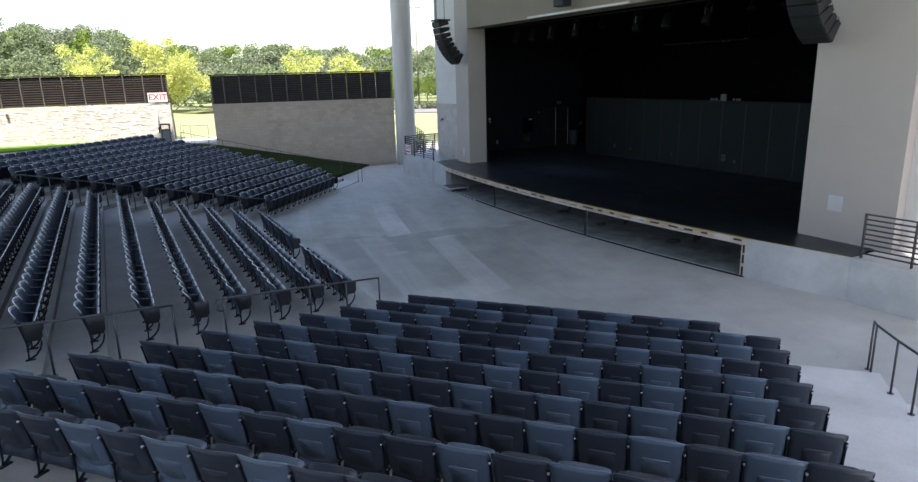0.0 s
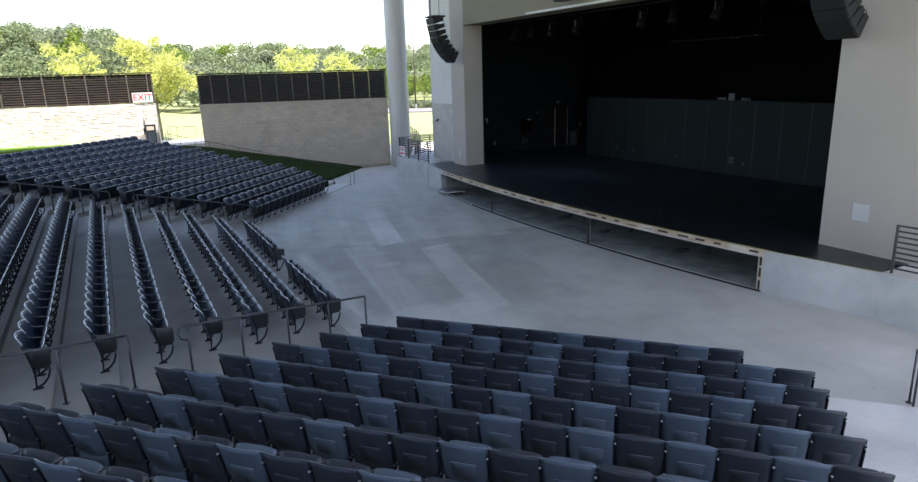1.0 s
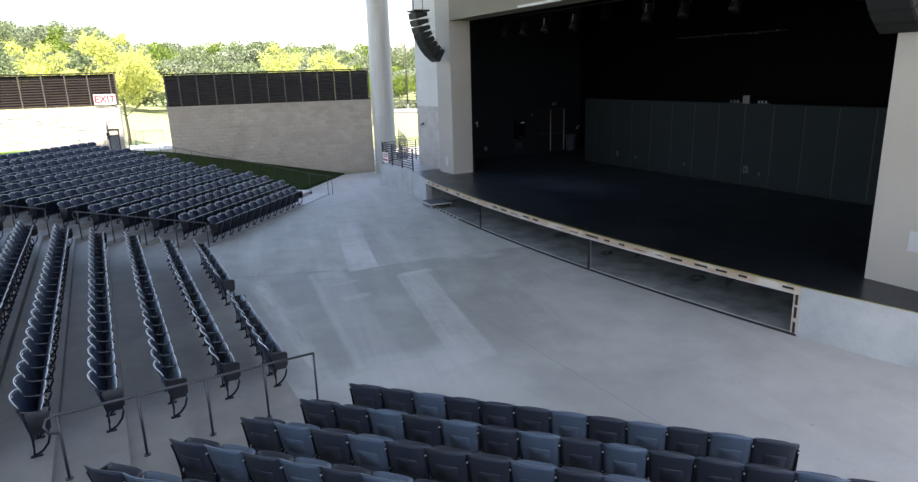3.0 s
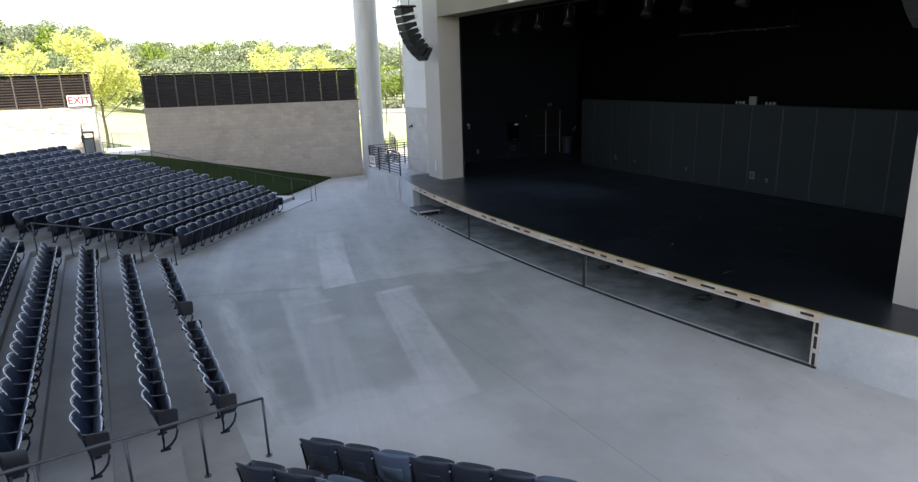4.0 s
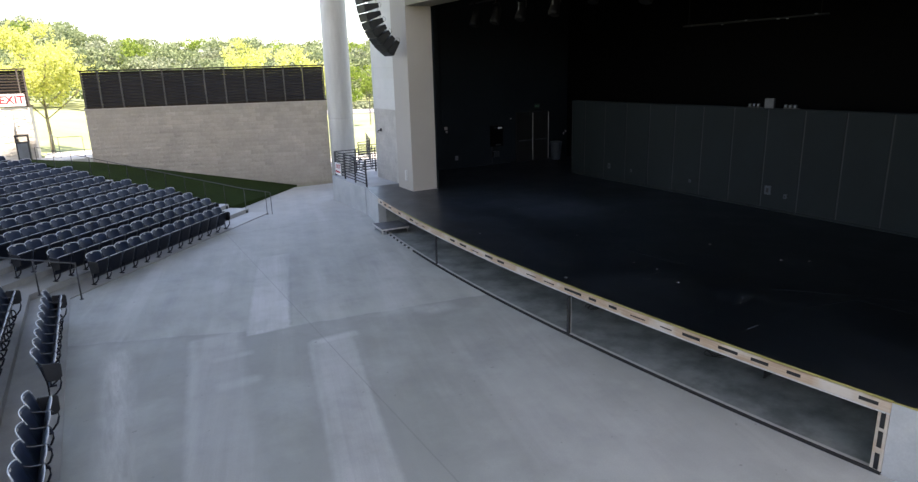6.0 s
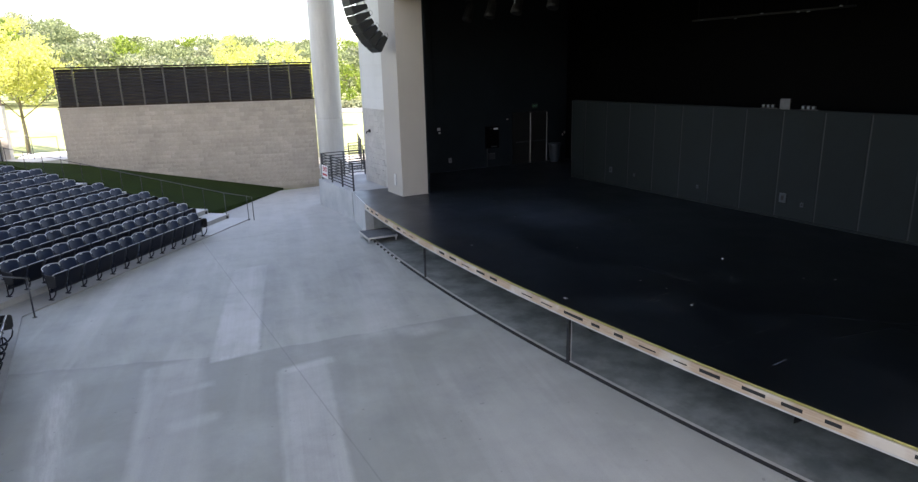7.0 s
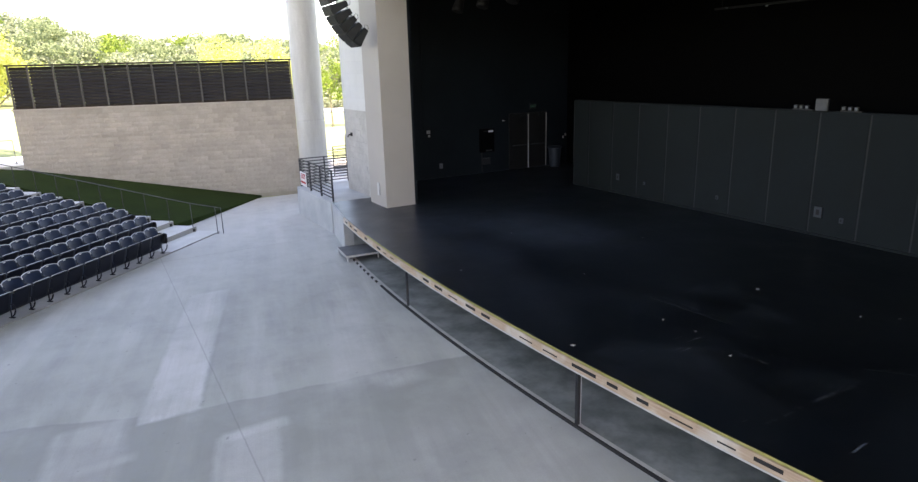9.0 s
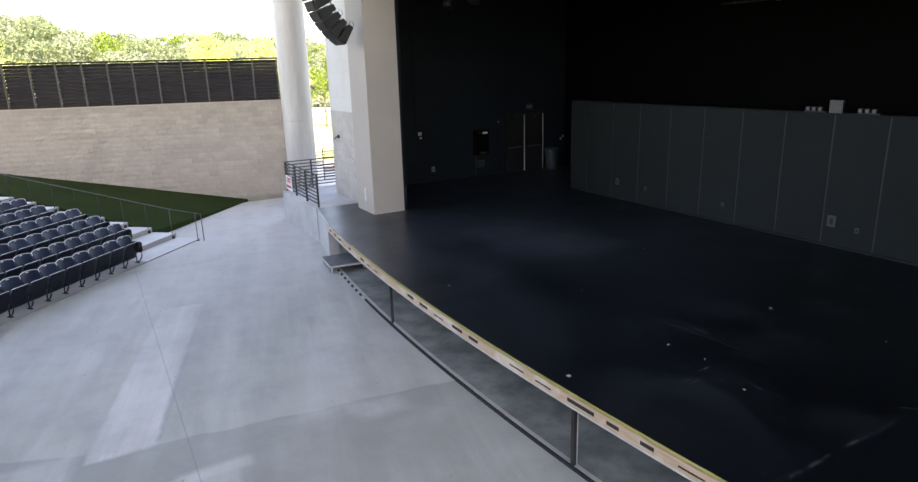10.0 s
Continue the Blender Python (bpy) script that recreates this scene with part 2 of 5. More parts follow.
def leaf_material(name, a, b, glow=0.35):
    n = Nodes(name)
    color = n.mix(n.island(), a, b)
    color = n.mix(n.ramp(n.noise(0.5, 3), 0.35, 0.7, 0, 0.6), color, n.mix(1.0, color, (0.5, 0.55, 0.5), "MULTIPLY"))
    n.bsdf.inputs["Specular IOR Level"].default_value = 0.15
    mat = n.done(color, 0.8)
    through_leaf = n.put("ShaderNodeBsdfTranslucent")
    n.link(color, through_leaf.inputs["Color"])
    both = n.put("ShaderNodeMixShader")
    both.inputs[0].default_value = glow
    n.link(n.bsdf.outputs[0], both.inputs[1])
    n.link(through_leaf.outputs[0], both.inputs[2])
    n.link(both.outputs[0], n.tree.nodes["Material Output"].inputs["Surface"])
    return mat


M_FLOOR = floor_material()
M_DECK = stage_material()
M_TIMBER = timber_material()
M_TIER = surface("tier_concrete", (0.205, 0.205, 0.197), (0.31, 0.31, 0.296), 0.62, 0, 0.7, 35, 0.12, 0)
M_APRON = surface("apron_concrete", (0.34, 0.355, 0.362), (0.47, 0.48, 0.478), 0.62, 0, 0.9, 30, 0.12, 0)
M_COLUMN = surface("column_concrete", (0.47, 0.46, 0.445), (0.6, 0.59, 0.57), 0.6, 0, 0.9, 22, 0.1, 0, stretch=(2.5, 2.5, 0.35))
M_STUCCO = surface("warm_grey_stucco", (0.365, 0.333, 0.3), (0.405, 0.371, 0.334), 0.8, 0, 0.35, 60, 0.12, 0)
M_HEADER = surface("olive_tan_stucco", (0.2, 0.178, 0.131), (0.23, 0.206, 0.153), 0.8, 0, 0.35, 60, 0.12, 0)
M_STEP = surface("pale_step_concrete", (0.43, 0.452, 0.458), (0.545, 0.567, 0.57), 0.65, 0, 0.8, 30, 0.12, 0)
M_PALEBLOCK = surface("pale_painted_block", (0.58, 0.57, 0.55), (0.64, 0.63, 0.61), 0.75, 0, 0.8, 40, 0.15, 0.08)
M_COVER = surface("pale_grey_cover_paint", (0.44, 0.45, 0.46), (0.5, 0.51, 0.52), 0.55, 0, 0.8, 40, 0.05, 0)
M_BLOCK = surface("tan_split_block", (0.45, 0.395, 0.34), (0.52, 0.46, 0.4), 0.85, 0, 1.2, 9, 0.9, 0.16)
M_ROUGHBLOCK = surface("tan_rough_block", (0.42, 0.395, 0.365), (0.5, 0.475, 0.44), 0.85, 0, 1.8, 9, 0.6, 0.1)
M_STONE = surface("cream_limestone", (0.52, 0.49, 0.43), (0.62, 0.59, 0.53), 0.85, 0, 2.0, 10, 0.6, 0.1)
M_MORTAR = surface("grey_mortar", (0.36, 0.325, 0.285), (0.41, 0.375, 0.33), 0.9, 0, 1.5, 30, 0.3, 0)
M_LOUVRE = surface("dark_bronze_louvre", (0.036, 0.0288, 0.0235), (0.05, 0.041, 0.0335), 0.75, 0.0, 2.0, 30, 0.05, 0.1, spec=0.1)
M_POST = surface("bronze_post", (0.068, 0.059, 0.052), (0.088, 0.077, 0.068), 0.6, 0.0, 2.0, 30, 0.05, 0.05)
M_RAIL = surface("dark_grey_rail_paint", (0.05, 0.052, 0.058), (0.075, 0.078, 0.085), 0.42, 0.5, 3.0, 40, 0.04, 0.05)
# fronts of the same plastic, with shade and sky blue put into the colour
M_SEATFRONT = surface("seat_front_tone", (0.0125, 0.0225, 0.047), (0.0185, 0.032, 0.066), 0.38, 0, 3.0, 70, 0.06, 0.2, spec=0.3)
M_PAN = surface("black_seat_underside", (0.0032, 0.0052, 0.0118), (0.005, 0.0078, 0.017), 0.5, 0, 3.0, 70, 0.06, 0.1, spec=0.3)
M_SEATDARK = surface("charcoal_seat_plastic", (0.0258, 0.0345, 0.0522), (0.0338, 0.0445, 0.066), 0.4, 0, 3.0, 70, 0.06, 0.15)
M_SEATBLUE = surface("slate_blue_seat_plastic", (0.077, 0.114, 0.164), (0.096, 0.14, 0.195), 0.34, 0, 3.0, 70, 0.06, 0.15)
# highlight along the seat edges, painted as a pale colour
M_RIM = surface("pale_highlight_edge", (0.46, 0.485, 0.52), (0.58, 0.605, 0.64), 0.16, 0, 6.0, 60, 0.03, 0.1, spec=0.9)
M_IRON = surface("black_cast_iron", (0.014, 0.015, 0.018), (0.026, 0.027, 0.03), 0.45, 0.3, 4.0, 50, 0.08, 0.1)
M_STEEL = surface("bright_bolt_steel", (0.5, 0.5, 0.52), (0.62, 0.62, 0.63), 0.3, 0.9, 8.0, 60, 0.02, 0.05)
# stage blacks: side walls toned lighter, back and ceiling darker, as the light falls
M_BLACKWALL = surface("lighter_stage_black", (0.006, 0.0089, 0.0115), (0.0098, 0.0138, 0.0175), 0.6, 0, 0.5, 35, 0.08, 0, spec=0.15)
M_BLACKROOF = surface("darker_stage_black", (0.0015, 0.0015, 0.0018), (0.0025, 0.0025, 0.003), 0.8, 0, 0.5, 35, 0.08, 0, spec=0.05)
M_PANEL = surface("dark_grey_acoustic_panel", (0.008, 0.012, 0.0138), (0.0122, 0.0174, 0.02), 0.75, 0, 0.8, 80, 0.1, 0.1, spec=0.2)
M_SEAM = surface("grey_panel_seam", (0.0088, 0.013, 0.0148), (0.0136, 0.0186, 0.021), 0.6, 0, 0.3, 6, 0.05, 0)
M_SPEAKER = surface("black_speaker_paint", (0.006, 0.0072, 0.008), (0.01, 0.0115, 0.0125), 0.55, 0, 4.0, 90, 0.1, 0.08)
M_GRILLE = surface("black_speaker_grille", (0.005, 0.0068, 0.0072), (0.008, 0.0098, 0.0105), 0.6, 0.1, 5.0, 180, 0.3, 0.05)
M_RUBBER = surface("black_hook_tape", (0.01, 0.01, 0.011), (0.02, 0.02, 0.021), 0.85, 0, 5.0, 120, 0.2, 0)
M_YELLOW = surface("yellow_edge_tape", (0.34, 0.32, 0.09), (0.44, 0.41, 0.16), 0.5, 0, 3.0, 60, 0.05, 0)
M_PALETRIM = surface("pale_aluminium_trim", (0.45, 0.44, 0.43), (0.56, 0.55, 0.53), 0.45, 0.3, 3.0, 60, 0.05, 0)
M_GREYBOARD = surface("grey_carpet_board", (0.1, 0.108, 0.118), (0.145, 0.152, 0.162), 0.85, 0, 3.0, 120, 0.2, 0)
M_WHITE = surface("white_sign_face", (0.76, 0.76, 0.76), (0.82, 0.82, 0.82), 0.45, 0, 3.0, 60, 0.03, 0)
M_RED = surface("red_sign_paint", (0.45, 0.02, 0.03), (0.52, 0.03, 0.04), 0.5, 0, 3.0, 60, 0.03, 0)
# two copies of one turf: the sunlit strip has its light in the colour
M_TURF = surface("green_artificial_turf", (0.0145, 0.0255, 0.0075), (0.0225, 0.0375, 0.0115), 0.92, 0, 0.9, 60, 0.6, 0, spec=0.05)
M_GRASS = surface("sunlit_lawn", (0.175, 0.21, 0.085), (0.245, 0.28, 0.125), 0.9, 0, 0.15, 8, 0.5, 0)
M_SUNTURF = surface("sun_toned_turf", (0.085, 0.17, 0.022), (0.12, 0.22, 0.035), 0.92, 0, 0.9, 60, 0.6, 0, spec=0.05)
M_PATH = surface("pale_concrete_path", (0.5, 0.49, 0.46), (0.6, 0.59, 0.56), 0.8, 0, 0.8, 20, 0.1, 0)
M_ASPHALT = surface("sun_bleached_asphalt", (0.13, 0.132, 0.14), (0.17, 0.172, 0.18), 0.85, 0, 0.4, 25, 0.3, 0)
M_BARK = surface("grey_brown_bark", (0.17, 0.145, 0.1), (0.27, 0.235, 0.17), 0.9, 0, 3.0, 18, 0.6, 0.1)
M_LEAFYELLOW = leaf_material("yellow_green_leaves", (0.52, 0.55, 0.15), (0.7, 0.71, 0.29), 0.5)
M_LEAFGREEN = leaf_material("oak_green_leaves", (0.155, 0.2, 0.1), (0.25, 0.3, 0.165), 0.4)
M_LEAFGREY = leaf_material("grey_green_leaves", (0.18, 0.215, 0.135), (0.285, 0.32, 0.215), 0.38)
M_LEAFBRIGHT = leaf_material("fresh_green_leaves", (0.13, 0.2, 0.03), (0.24, 0.32, 0.07), 0.4)
M_BIN = surface("grey_plastic_bin", (0.1, 0.115, 0.13), (0.14, 0.155, 0.17), 0.5, 0, 3.0, 50, 0.05, 0)
M_DOOR = surface("dark_brown_door_paint", (0.008, 0.008, 0.0085), (0.012, 0.0115, 0.0115), 0.45, 0, 1.5, 40, 0.05, 0)
M_LAMP = surface("matt_black_fixture", (0.003, 0.003, 0.0035), (0.006, 0.006, 0.0065), 0.6, 0, 4.0, 60, 0.05, 0.1, spec=0.2)
M_STAGEBIN = surface("dark_blue_grey_bin", (0.028, 0.036, 0.047), (0.038, 0.047, 0.06), 0.5, 0, 3.0, 50, 0.05, 0)
M_UNDER = surface("mottled_dark_concrete", (0.125, 0.14, 0.138), (0.28, 0.3, 0.292), 0.7, 0, 1.5, 11, 0.1, 0)
M_WALLMORTAR = surface("tan_mortar", (0.35, 0.315, 0.27), (0.4, 0.36, 0.31), 0.9, 0, 1.5, 30, 0.3, 0)
M_ROOF = surface("grey_roof_underside", (0.19, 0.185, 0.175), (0.25, 0.243, 0.23), 0.7, 0, 0.5, 20, 0.1, 0)


# ---- mesh helpers ----
def mesh_of(name, bm, material):
    bm.normal_update()
    me = bpy.data.meshes.new(name)
    bm.to_mesh(me)
    bm.free()
    me.materials.append(material)
    return me


def shade(me, on=True):
    me.polygons.foreach_set("use_smooth", [on] * len(me.polygons))


def part(name, bm, material, parent=None, label="", smooth=False, m=None):
    """Links a bmesh (or a ready mesh) as one object under a thing or a part."""
    me = bm if isinstance(bm, bpy.types.Mesh) else mesh_of(name, bm, material)
    if smooth:
        shade(me)
    ob = new(name, me)
    if parent:
        ob.parent = parent
    if m is not None:
        ob.matrix_basis = m
    if label:
        ob["label"] = label
    return ob


def thing(name, m, label, category, group=""):
    ob = new(name)
    ob.empty_display_size = 0.1
    ob.matrix_basis = m
    return tagged(ob, label, category, group)


def box(x0, x1, y0, y1, z0, z1, bevel=0.0, bm=None):
    bm = bm or bmesh.new()
    made = bmesh.ops.create_cube(bm, size=1.0, matrix=Matrix.Translation(((x0 + x1) / 2, (y0 + y1) / 2, (z0 + z1) / 2)) @ Matrix.Diagonal((x1 - x0, y1 - y0, z1 - z0, 1)))
    if bevel:
        edges = list({e for v in made["verts"] for e in v.link_edges})
        bmesh.ops.bevel(bm, geom=edges, offset=bevel, segments=2, affect="EDGES", profile=0.6)
    return bm


def prism(points, z0, z1, bm=None):
    """An upright prism over a plan outline; z0 and z1 are numbers or functions of x, y."""
    bm = bm or bmesh.new()
    low = z0 if callable(z0) else lambda x, y: z0
    top = z1 if callable(z1) else lambda x, y: z1
    a = [bm.verts.new((x, y, low(x, y))) for x, y in points]
    b = [bm.verts.new((x, y, top(x, y))) for x, y in points]
    bm.faces.new(a[::-1])
    bm.faces.new(b)
    for i in range(len(points)):
        j = (i + 1) % len(points)
        bm.faces.new((a[i], a[j], b[j], b[i]))
    bmesh.ops.recalc_face_normals(bm, faces=bm.faces)
    return bm


def tube(points, radius, sides=8, bm=None, closed=False, flat=1.0):
    """A round bar along a line of points."""
    bm = bm or bmesh.new()
    pts = [Vector(p) for p in points]
    rings = []
    for i, p in enumerate(pts):
        before = pts[i - 1] if i or closed else p
        after = pts[(i + 1) % len(pts)] if i + 1 < len(pts) or closed else p
        d = (after - before).normalized()
        side = d.cross(Vector((0, 0, 1)))
        side = side.normalized() if side.length > 0.05 else Vector((0, 1, 0)).cross(d).normalized()
        up = side.cross(d)
        rings.append([bm.verts.new(p + radius * (math.cos(a) * side + flat * math.sin(a) * up)) for a in (2 * math.pi * k / sides for k in range(sides))])
    for i in range(len(rings) - (0 if closed else 1)):
        r, s = rings[i], rings[(i + 1) % len(rings)]
        for k in range(sides):
            bm.faces.new((r[k], r[(k + 1) % sides], s[(k + 1) % sides], s[k]))
    if not closed:
        bm.faces.new(rings[0][::-1])
        bm.faces.new(rings[-1])
    bmesh.ops.recalc_face_normals(bm, faces=bm.faces)
    return bm


def lathe(profile, sides=24, bm=None, m=None):
    """A turned form from (radius, height) pairs."""
    bm = bm or bmesh.new()
    m = m or Matrix()
    rings = [[bm.verts.new(m @ Vector((r * math.cos(2 * math.pi * k / sides), r * math.sin(2 * math.pi * k / sides), z))) for k in range(sides)] for r, z in profile]
    for r, s in zip(rings, rings[1:]):
        for k in range(sides):
            bm.faces.new((r[k], r[(k + 1) % sides], s[(k + 1) % sides], s[k]))
    bm.faces.new(rings[0][::-1])
    bm.faces.new(rings[-1])
    bmesh.ops.recalc_face_normals(bm, faces=bm.faces)
    return bm


def structure(name, bm, material, label="", smooth=False):
    return tagged(part(name, bm, material, None, label, smooth), kind="structure")


# ---- plan ----
AXIS = 20.17          # stage centre line, along x
SEAT_AXIS = 20.1     # centre line of the seating
DECK = 1.08           # stage level
NORM = Vector((0.737, 0.676))    # way in which the near bank faces
RISE, TREAD, PITCH = 0.16, 0.895, 0.533
BASE = 0.03


def lip(y):
    """Plan of the curved stage front."""
    return 15.37 + (y - AXIS) ** 2 / 130.0


# ---- ground and orchestra floor ----
def ground_height(x, y):
    """Level inside the bowl, rising to the lawn and path behind the walls."""
    s = min(1.0, max(0.0, (y - 39.5) / 4.5)) * min(1.0, max(0.0, (13.0 - x) / 8.0))
    far = min(1.0, max(0.0, (y - 48.0) / 60.0))
    return -0.06 + s * 1.9 + far * 0.6 * (1 - s)


def build_ground():
    xs = [-3000, -900, -300, -120, -60] + [-40 + 2.5 * i for i in range(49)] + [100, 160, 300, 900, 3000]
    ys = [-3000, -900, -300, -100, -40] + [-20 + 2.5 * i for i in range(49)] + [120, 150, 200, 300, 900, 3000]
    bm = bmesh.new()
    grid = [[bm.verts.new((x, y, ground_height(x, y))) for x in xs] for y in ys]
    for j in range(len(ys) - 1):
        for i in range(len(xs) - 1):
            bm.faces.new((grid[j][i], grid[j][i + 1], grid[j + 1][i + 1], grid[j + 1][i]))
    return structure("ground", bm, M_GRASS, "sunlit mown lawn reaching to the woods", True)


build_ground()
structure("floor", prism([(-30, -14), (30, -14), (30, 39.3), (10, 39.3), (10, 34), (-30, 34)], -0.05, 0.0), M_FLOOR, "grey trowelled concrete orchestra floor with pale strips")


# ---- seating tiers ----
def near_line(k):
    """Distance along NORM of the front edge of tier k."""
    return 13.68 + 0.30 - TREAD * k


def mid_line(k):
    return 5.9 + 0.30 - 0.893 * k


def mitre(k):
    x = mid_line(k)
    return (x, (near_line(k) - NORM.x * x) / NORM.y)


def mirror(p):
    return (p[0], 2 * SEAT_AXIS - p[1])


ALONG = Vector((NORM.y, -NORM.x))      # along a near row, towards its open end
TIERS = 14
OUTER = 4.15                           # reach of the tiers along ALONG from the origin


def outer_end(k):
    p = NORM * near_line(k) + ALONG * OUTER
    return (p.x, p.y)


def build_tiers():
    for k in range(TIERS):
        a0, m0 = outer_end(k), mitre(k)
        a1, m1 = outer_end(k + 1), mitre(k + 1)
        if k == TIERS - 1:
            a1, m1 = outer_end(k + 9), mitre(k + 9)
        ring = [a0, m0, mirror(m0), mirror(a0), mirror(a1), mirror(m1), m1, a1]
        z = BASE + RISE * k
        bm = bmesh.new()
        # walking surface, with the riser in front of it
        for quad in ((0, 1, 6, 7), (1, 2, 5, 6), (2, 3, 4, 5)):
            prism([ring[i] for i in quad], -0.04, z, bm)
        bmesh.ops.remove_doubles(bm, verts=bm.verts, dist=1e-4)
        structure("seating_tier", bm, M_TIER, "grey concrete seating tier with a low riser")


def build_outer_steps():
    """Pale concrete stair treads beside the outer ends of both banks."""
    for flip in (False, True):
        for k in range(13):
            inner = 1.55 if k == 0 else 2.5
            a, b = near_line(k) - 0.004, near_line(k + 1)
            quad = [NORM * a + ALONG * inner, NORM * a + ALONG * (OUTER - 0.004), NORM * b + ALONG * (OUTER - 0.004), NORM * b + ALONG * inner]
            quad = [mirror((q.x, q.y)) if flip else (q.x, q.y) for q in quad]
            z = BASE + RISE * k
            structure("step", prism(quad, z - 0.02, z + 0.005), M_STEP, "pale concrete step beside the seating")


build_tiers()
build_outer_steps()

# ---- stage ----
FRONT_Y0, FRONT_Y1 = 11.48, 28.85
ARC = [(lip(FRONT_Y0 + (FRONT_Y1 - FRONT_Y0) * i / 48), FRONT_Y0 + (FRONT_Y1 - FRONT_Y0) * i / 48) for i in range(49)]
deck_plan = [(16.4, 9.0)] + ARC + [(16.4, 31.2), (17.8, 31.2), (18.0, 33.2), (28.0, 33.2), (28.0, 6.2), (17.8, 6.2), (17.8, 9.2)]
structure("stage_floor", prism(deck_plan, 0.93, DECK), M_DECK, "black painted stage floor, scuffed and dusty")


def strip_along(points, inner, outer, z0, z1, bm=None):
    """A band that follows a plan line, between two distances behind it."""
    bm = bm or bmesh.new()
    rows = []
    for i, (x, y) in enumerate(points):
        rows.append([bm.verts.new(v) for v in ((x + inner, y, z0), (x + outer, y, z0), (x + outer, y, z1), (x + inner, y, z1))])
    for a, b in zip(rows, rows[1:]):
        for q in range(4):
            bm.faces.new((a[q], a[(q + 1) % 4], b[(q + 1) % 4], b[q]))
    bm.faces.new(rows[0][::-1])
    bm.faces.new(rows[-1])
    bmesh.ops.recalc_face_normals(bm, faces=bm.faces)
    return bm


def arc_piece(y0, y1, steps=3):
    return [(lip(y0 + (y1 - y0) * i / steps), y0 + (y1 - y0) * i / steps) for i in range(steps + 1)]


BRACKETS = (13.52, 16.46, 19.44, 22.2, 25.1)


def build_fascia():
    """Open curved stage front: timber beam on top, track on the floor, posts between."""
    fascia = thing("stage_fascia", pose(0, 0, 0), "open curved stage front with raw timber beam and black track", "stage front")
    part("edge_beam", strip_along(ARC, -0.045, -0.004, DECK - 0.16, DECK - 0.012), M_TIMBER, fascia, "raw timber beam")
    part("beam_edge", strip_along(ARC, -0.05, -0.02, DECK - 0.185, DECK - 0.161), M_PALETRIM, fascia, "pale lower edge of the beam")
    part("yellow_strip", strip_along([p for p in ARC if p[1] < 26.5], -0.045, 0.005, DECK + 0.004, DECK + 0.010), M_YELLOW, fascia, "worn yellow edge tape")
    part("floor_track", strip_along(ARC, -0.07, 0.05, 0.002, 0.035), M_PALETRIM, fascia, "pale floor track")
    black = [p for p in ARC if p[1] < 25.3]
    part("track_pad", strip_along(black, -0.077, -0.03, 0.003, 0.04), M_RUBBER, fascia)
    rng = random.Random(3)
    y = 25.5
    while y < 28.4:
        part("track_pad", strip_along(arc_piece(y, y + 0.17), -0.077, -0.03, 0.003, 0.04), M_RUBBER, fascia)
        y += 0.36
    y = FRONT_Y0 + 0.15
    while y < FRONT_Y1 - 0.3:
        run = rng.choice((0.2, 0.24, 0.28, 0.34))
        if abs(y - 17.2) < 0.4 or abs(y - 23.4) < 0.4:
            run = 0.5
        kind = rng.random()
        if kind < 0.84:
            high = 0.052 if kind < 0.62 else 0.02
            part("edge_pad", strip_along(arc_piece(y, y + run), -0.052, -0.046, DECK - 0.105, DECK - 0.105 + high), M_RUBBER, fascia)
        y += run + rng.choice((0.22, 0.28, 0.34))
    for yy, wide in ((17.49, 0.06), (23.5, 0.022)):
        x = lip(yy)
        part("post", box(x - 0.04, x + 0.02, yy - wide / 2, yy + wide / 2, 0.03, DECK - 0.16, 0.006), M_RUBBER if wide > 0.05 else M_RAIL, fascia)
        if wide > 0.05:
            part("post_edge", box(x + 0.021, x + 0.035, yy - wide / 2, yy, 0.03, DECK - 0.165), M_PALETRIM, fascia, "pale metal edge")
    part("yellow_strip", prism([(lip(11.47) - 0.045, 11.47), (lip(11.47) - 0.012, 11.47), (16.378, 9.02), (16.345, 9.02)], DECK + 0.001, DECK + 0.006), M_YELLOW, fascia, "worn yellow edge tape")
    # jamb at the south end, with its pads
    x = lip(FRONT_Y0)
    part("jamb", box(x - 0.05, x + 0.06, FRONT_Y0 + 0.004, FRONT_Y0 + 0.15, 0.002, DECK - 0.165, 0.004), M_TIMBER, fascia, "raw timber jamb")
    for z0 in (0.05, 0.38, 0.67):
        part("edge_pad", box(x - 0.057, x - 0.051, FRONT_Y0 + 0.045, FRONT_Y0 + 0.105, z0, z0 + 0.24), M_RUBBER, fascia)
    for yy in BRACKETS:
        bm = bmesh.new()
        sides = [[bm.verts.new((16.2 + dx, yy - dy, z)) for dy, z in ((0.0, 0.898), (0.0, 0.47), (0.26, 0.7), (0.26, 0.898))] for dx in (0.0, 0.06)]
        bm.faces.new(sides[0])
        bm.faces.new(sides[1][::-1])
        for q in range(4):
            bm.faces.new((sides[0][q], sides[1][q], sides[1][(q + 1) % 4], sides[0][(q + 1) % 4]))
        bmesh.ops.recalc_face_normals(bm, faces=bm.faces)
        part("bracket", bm, M_LAMP, fascia, "black steel gusset")
    return fascia


build_fascia()


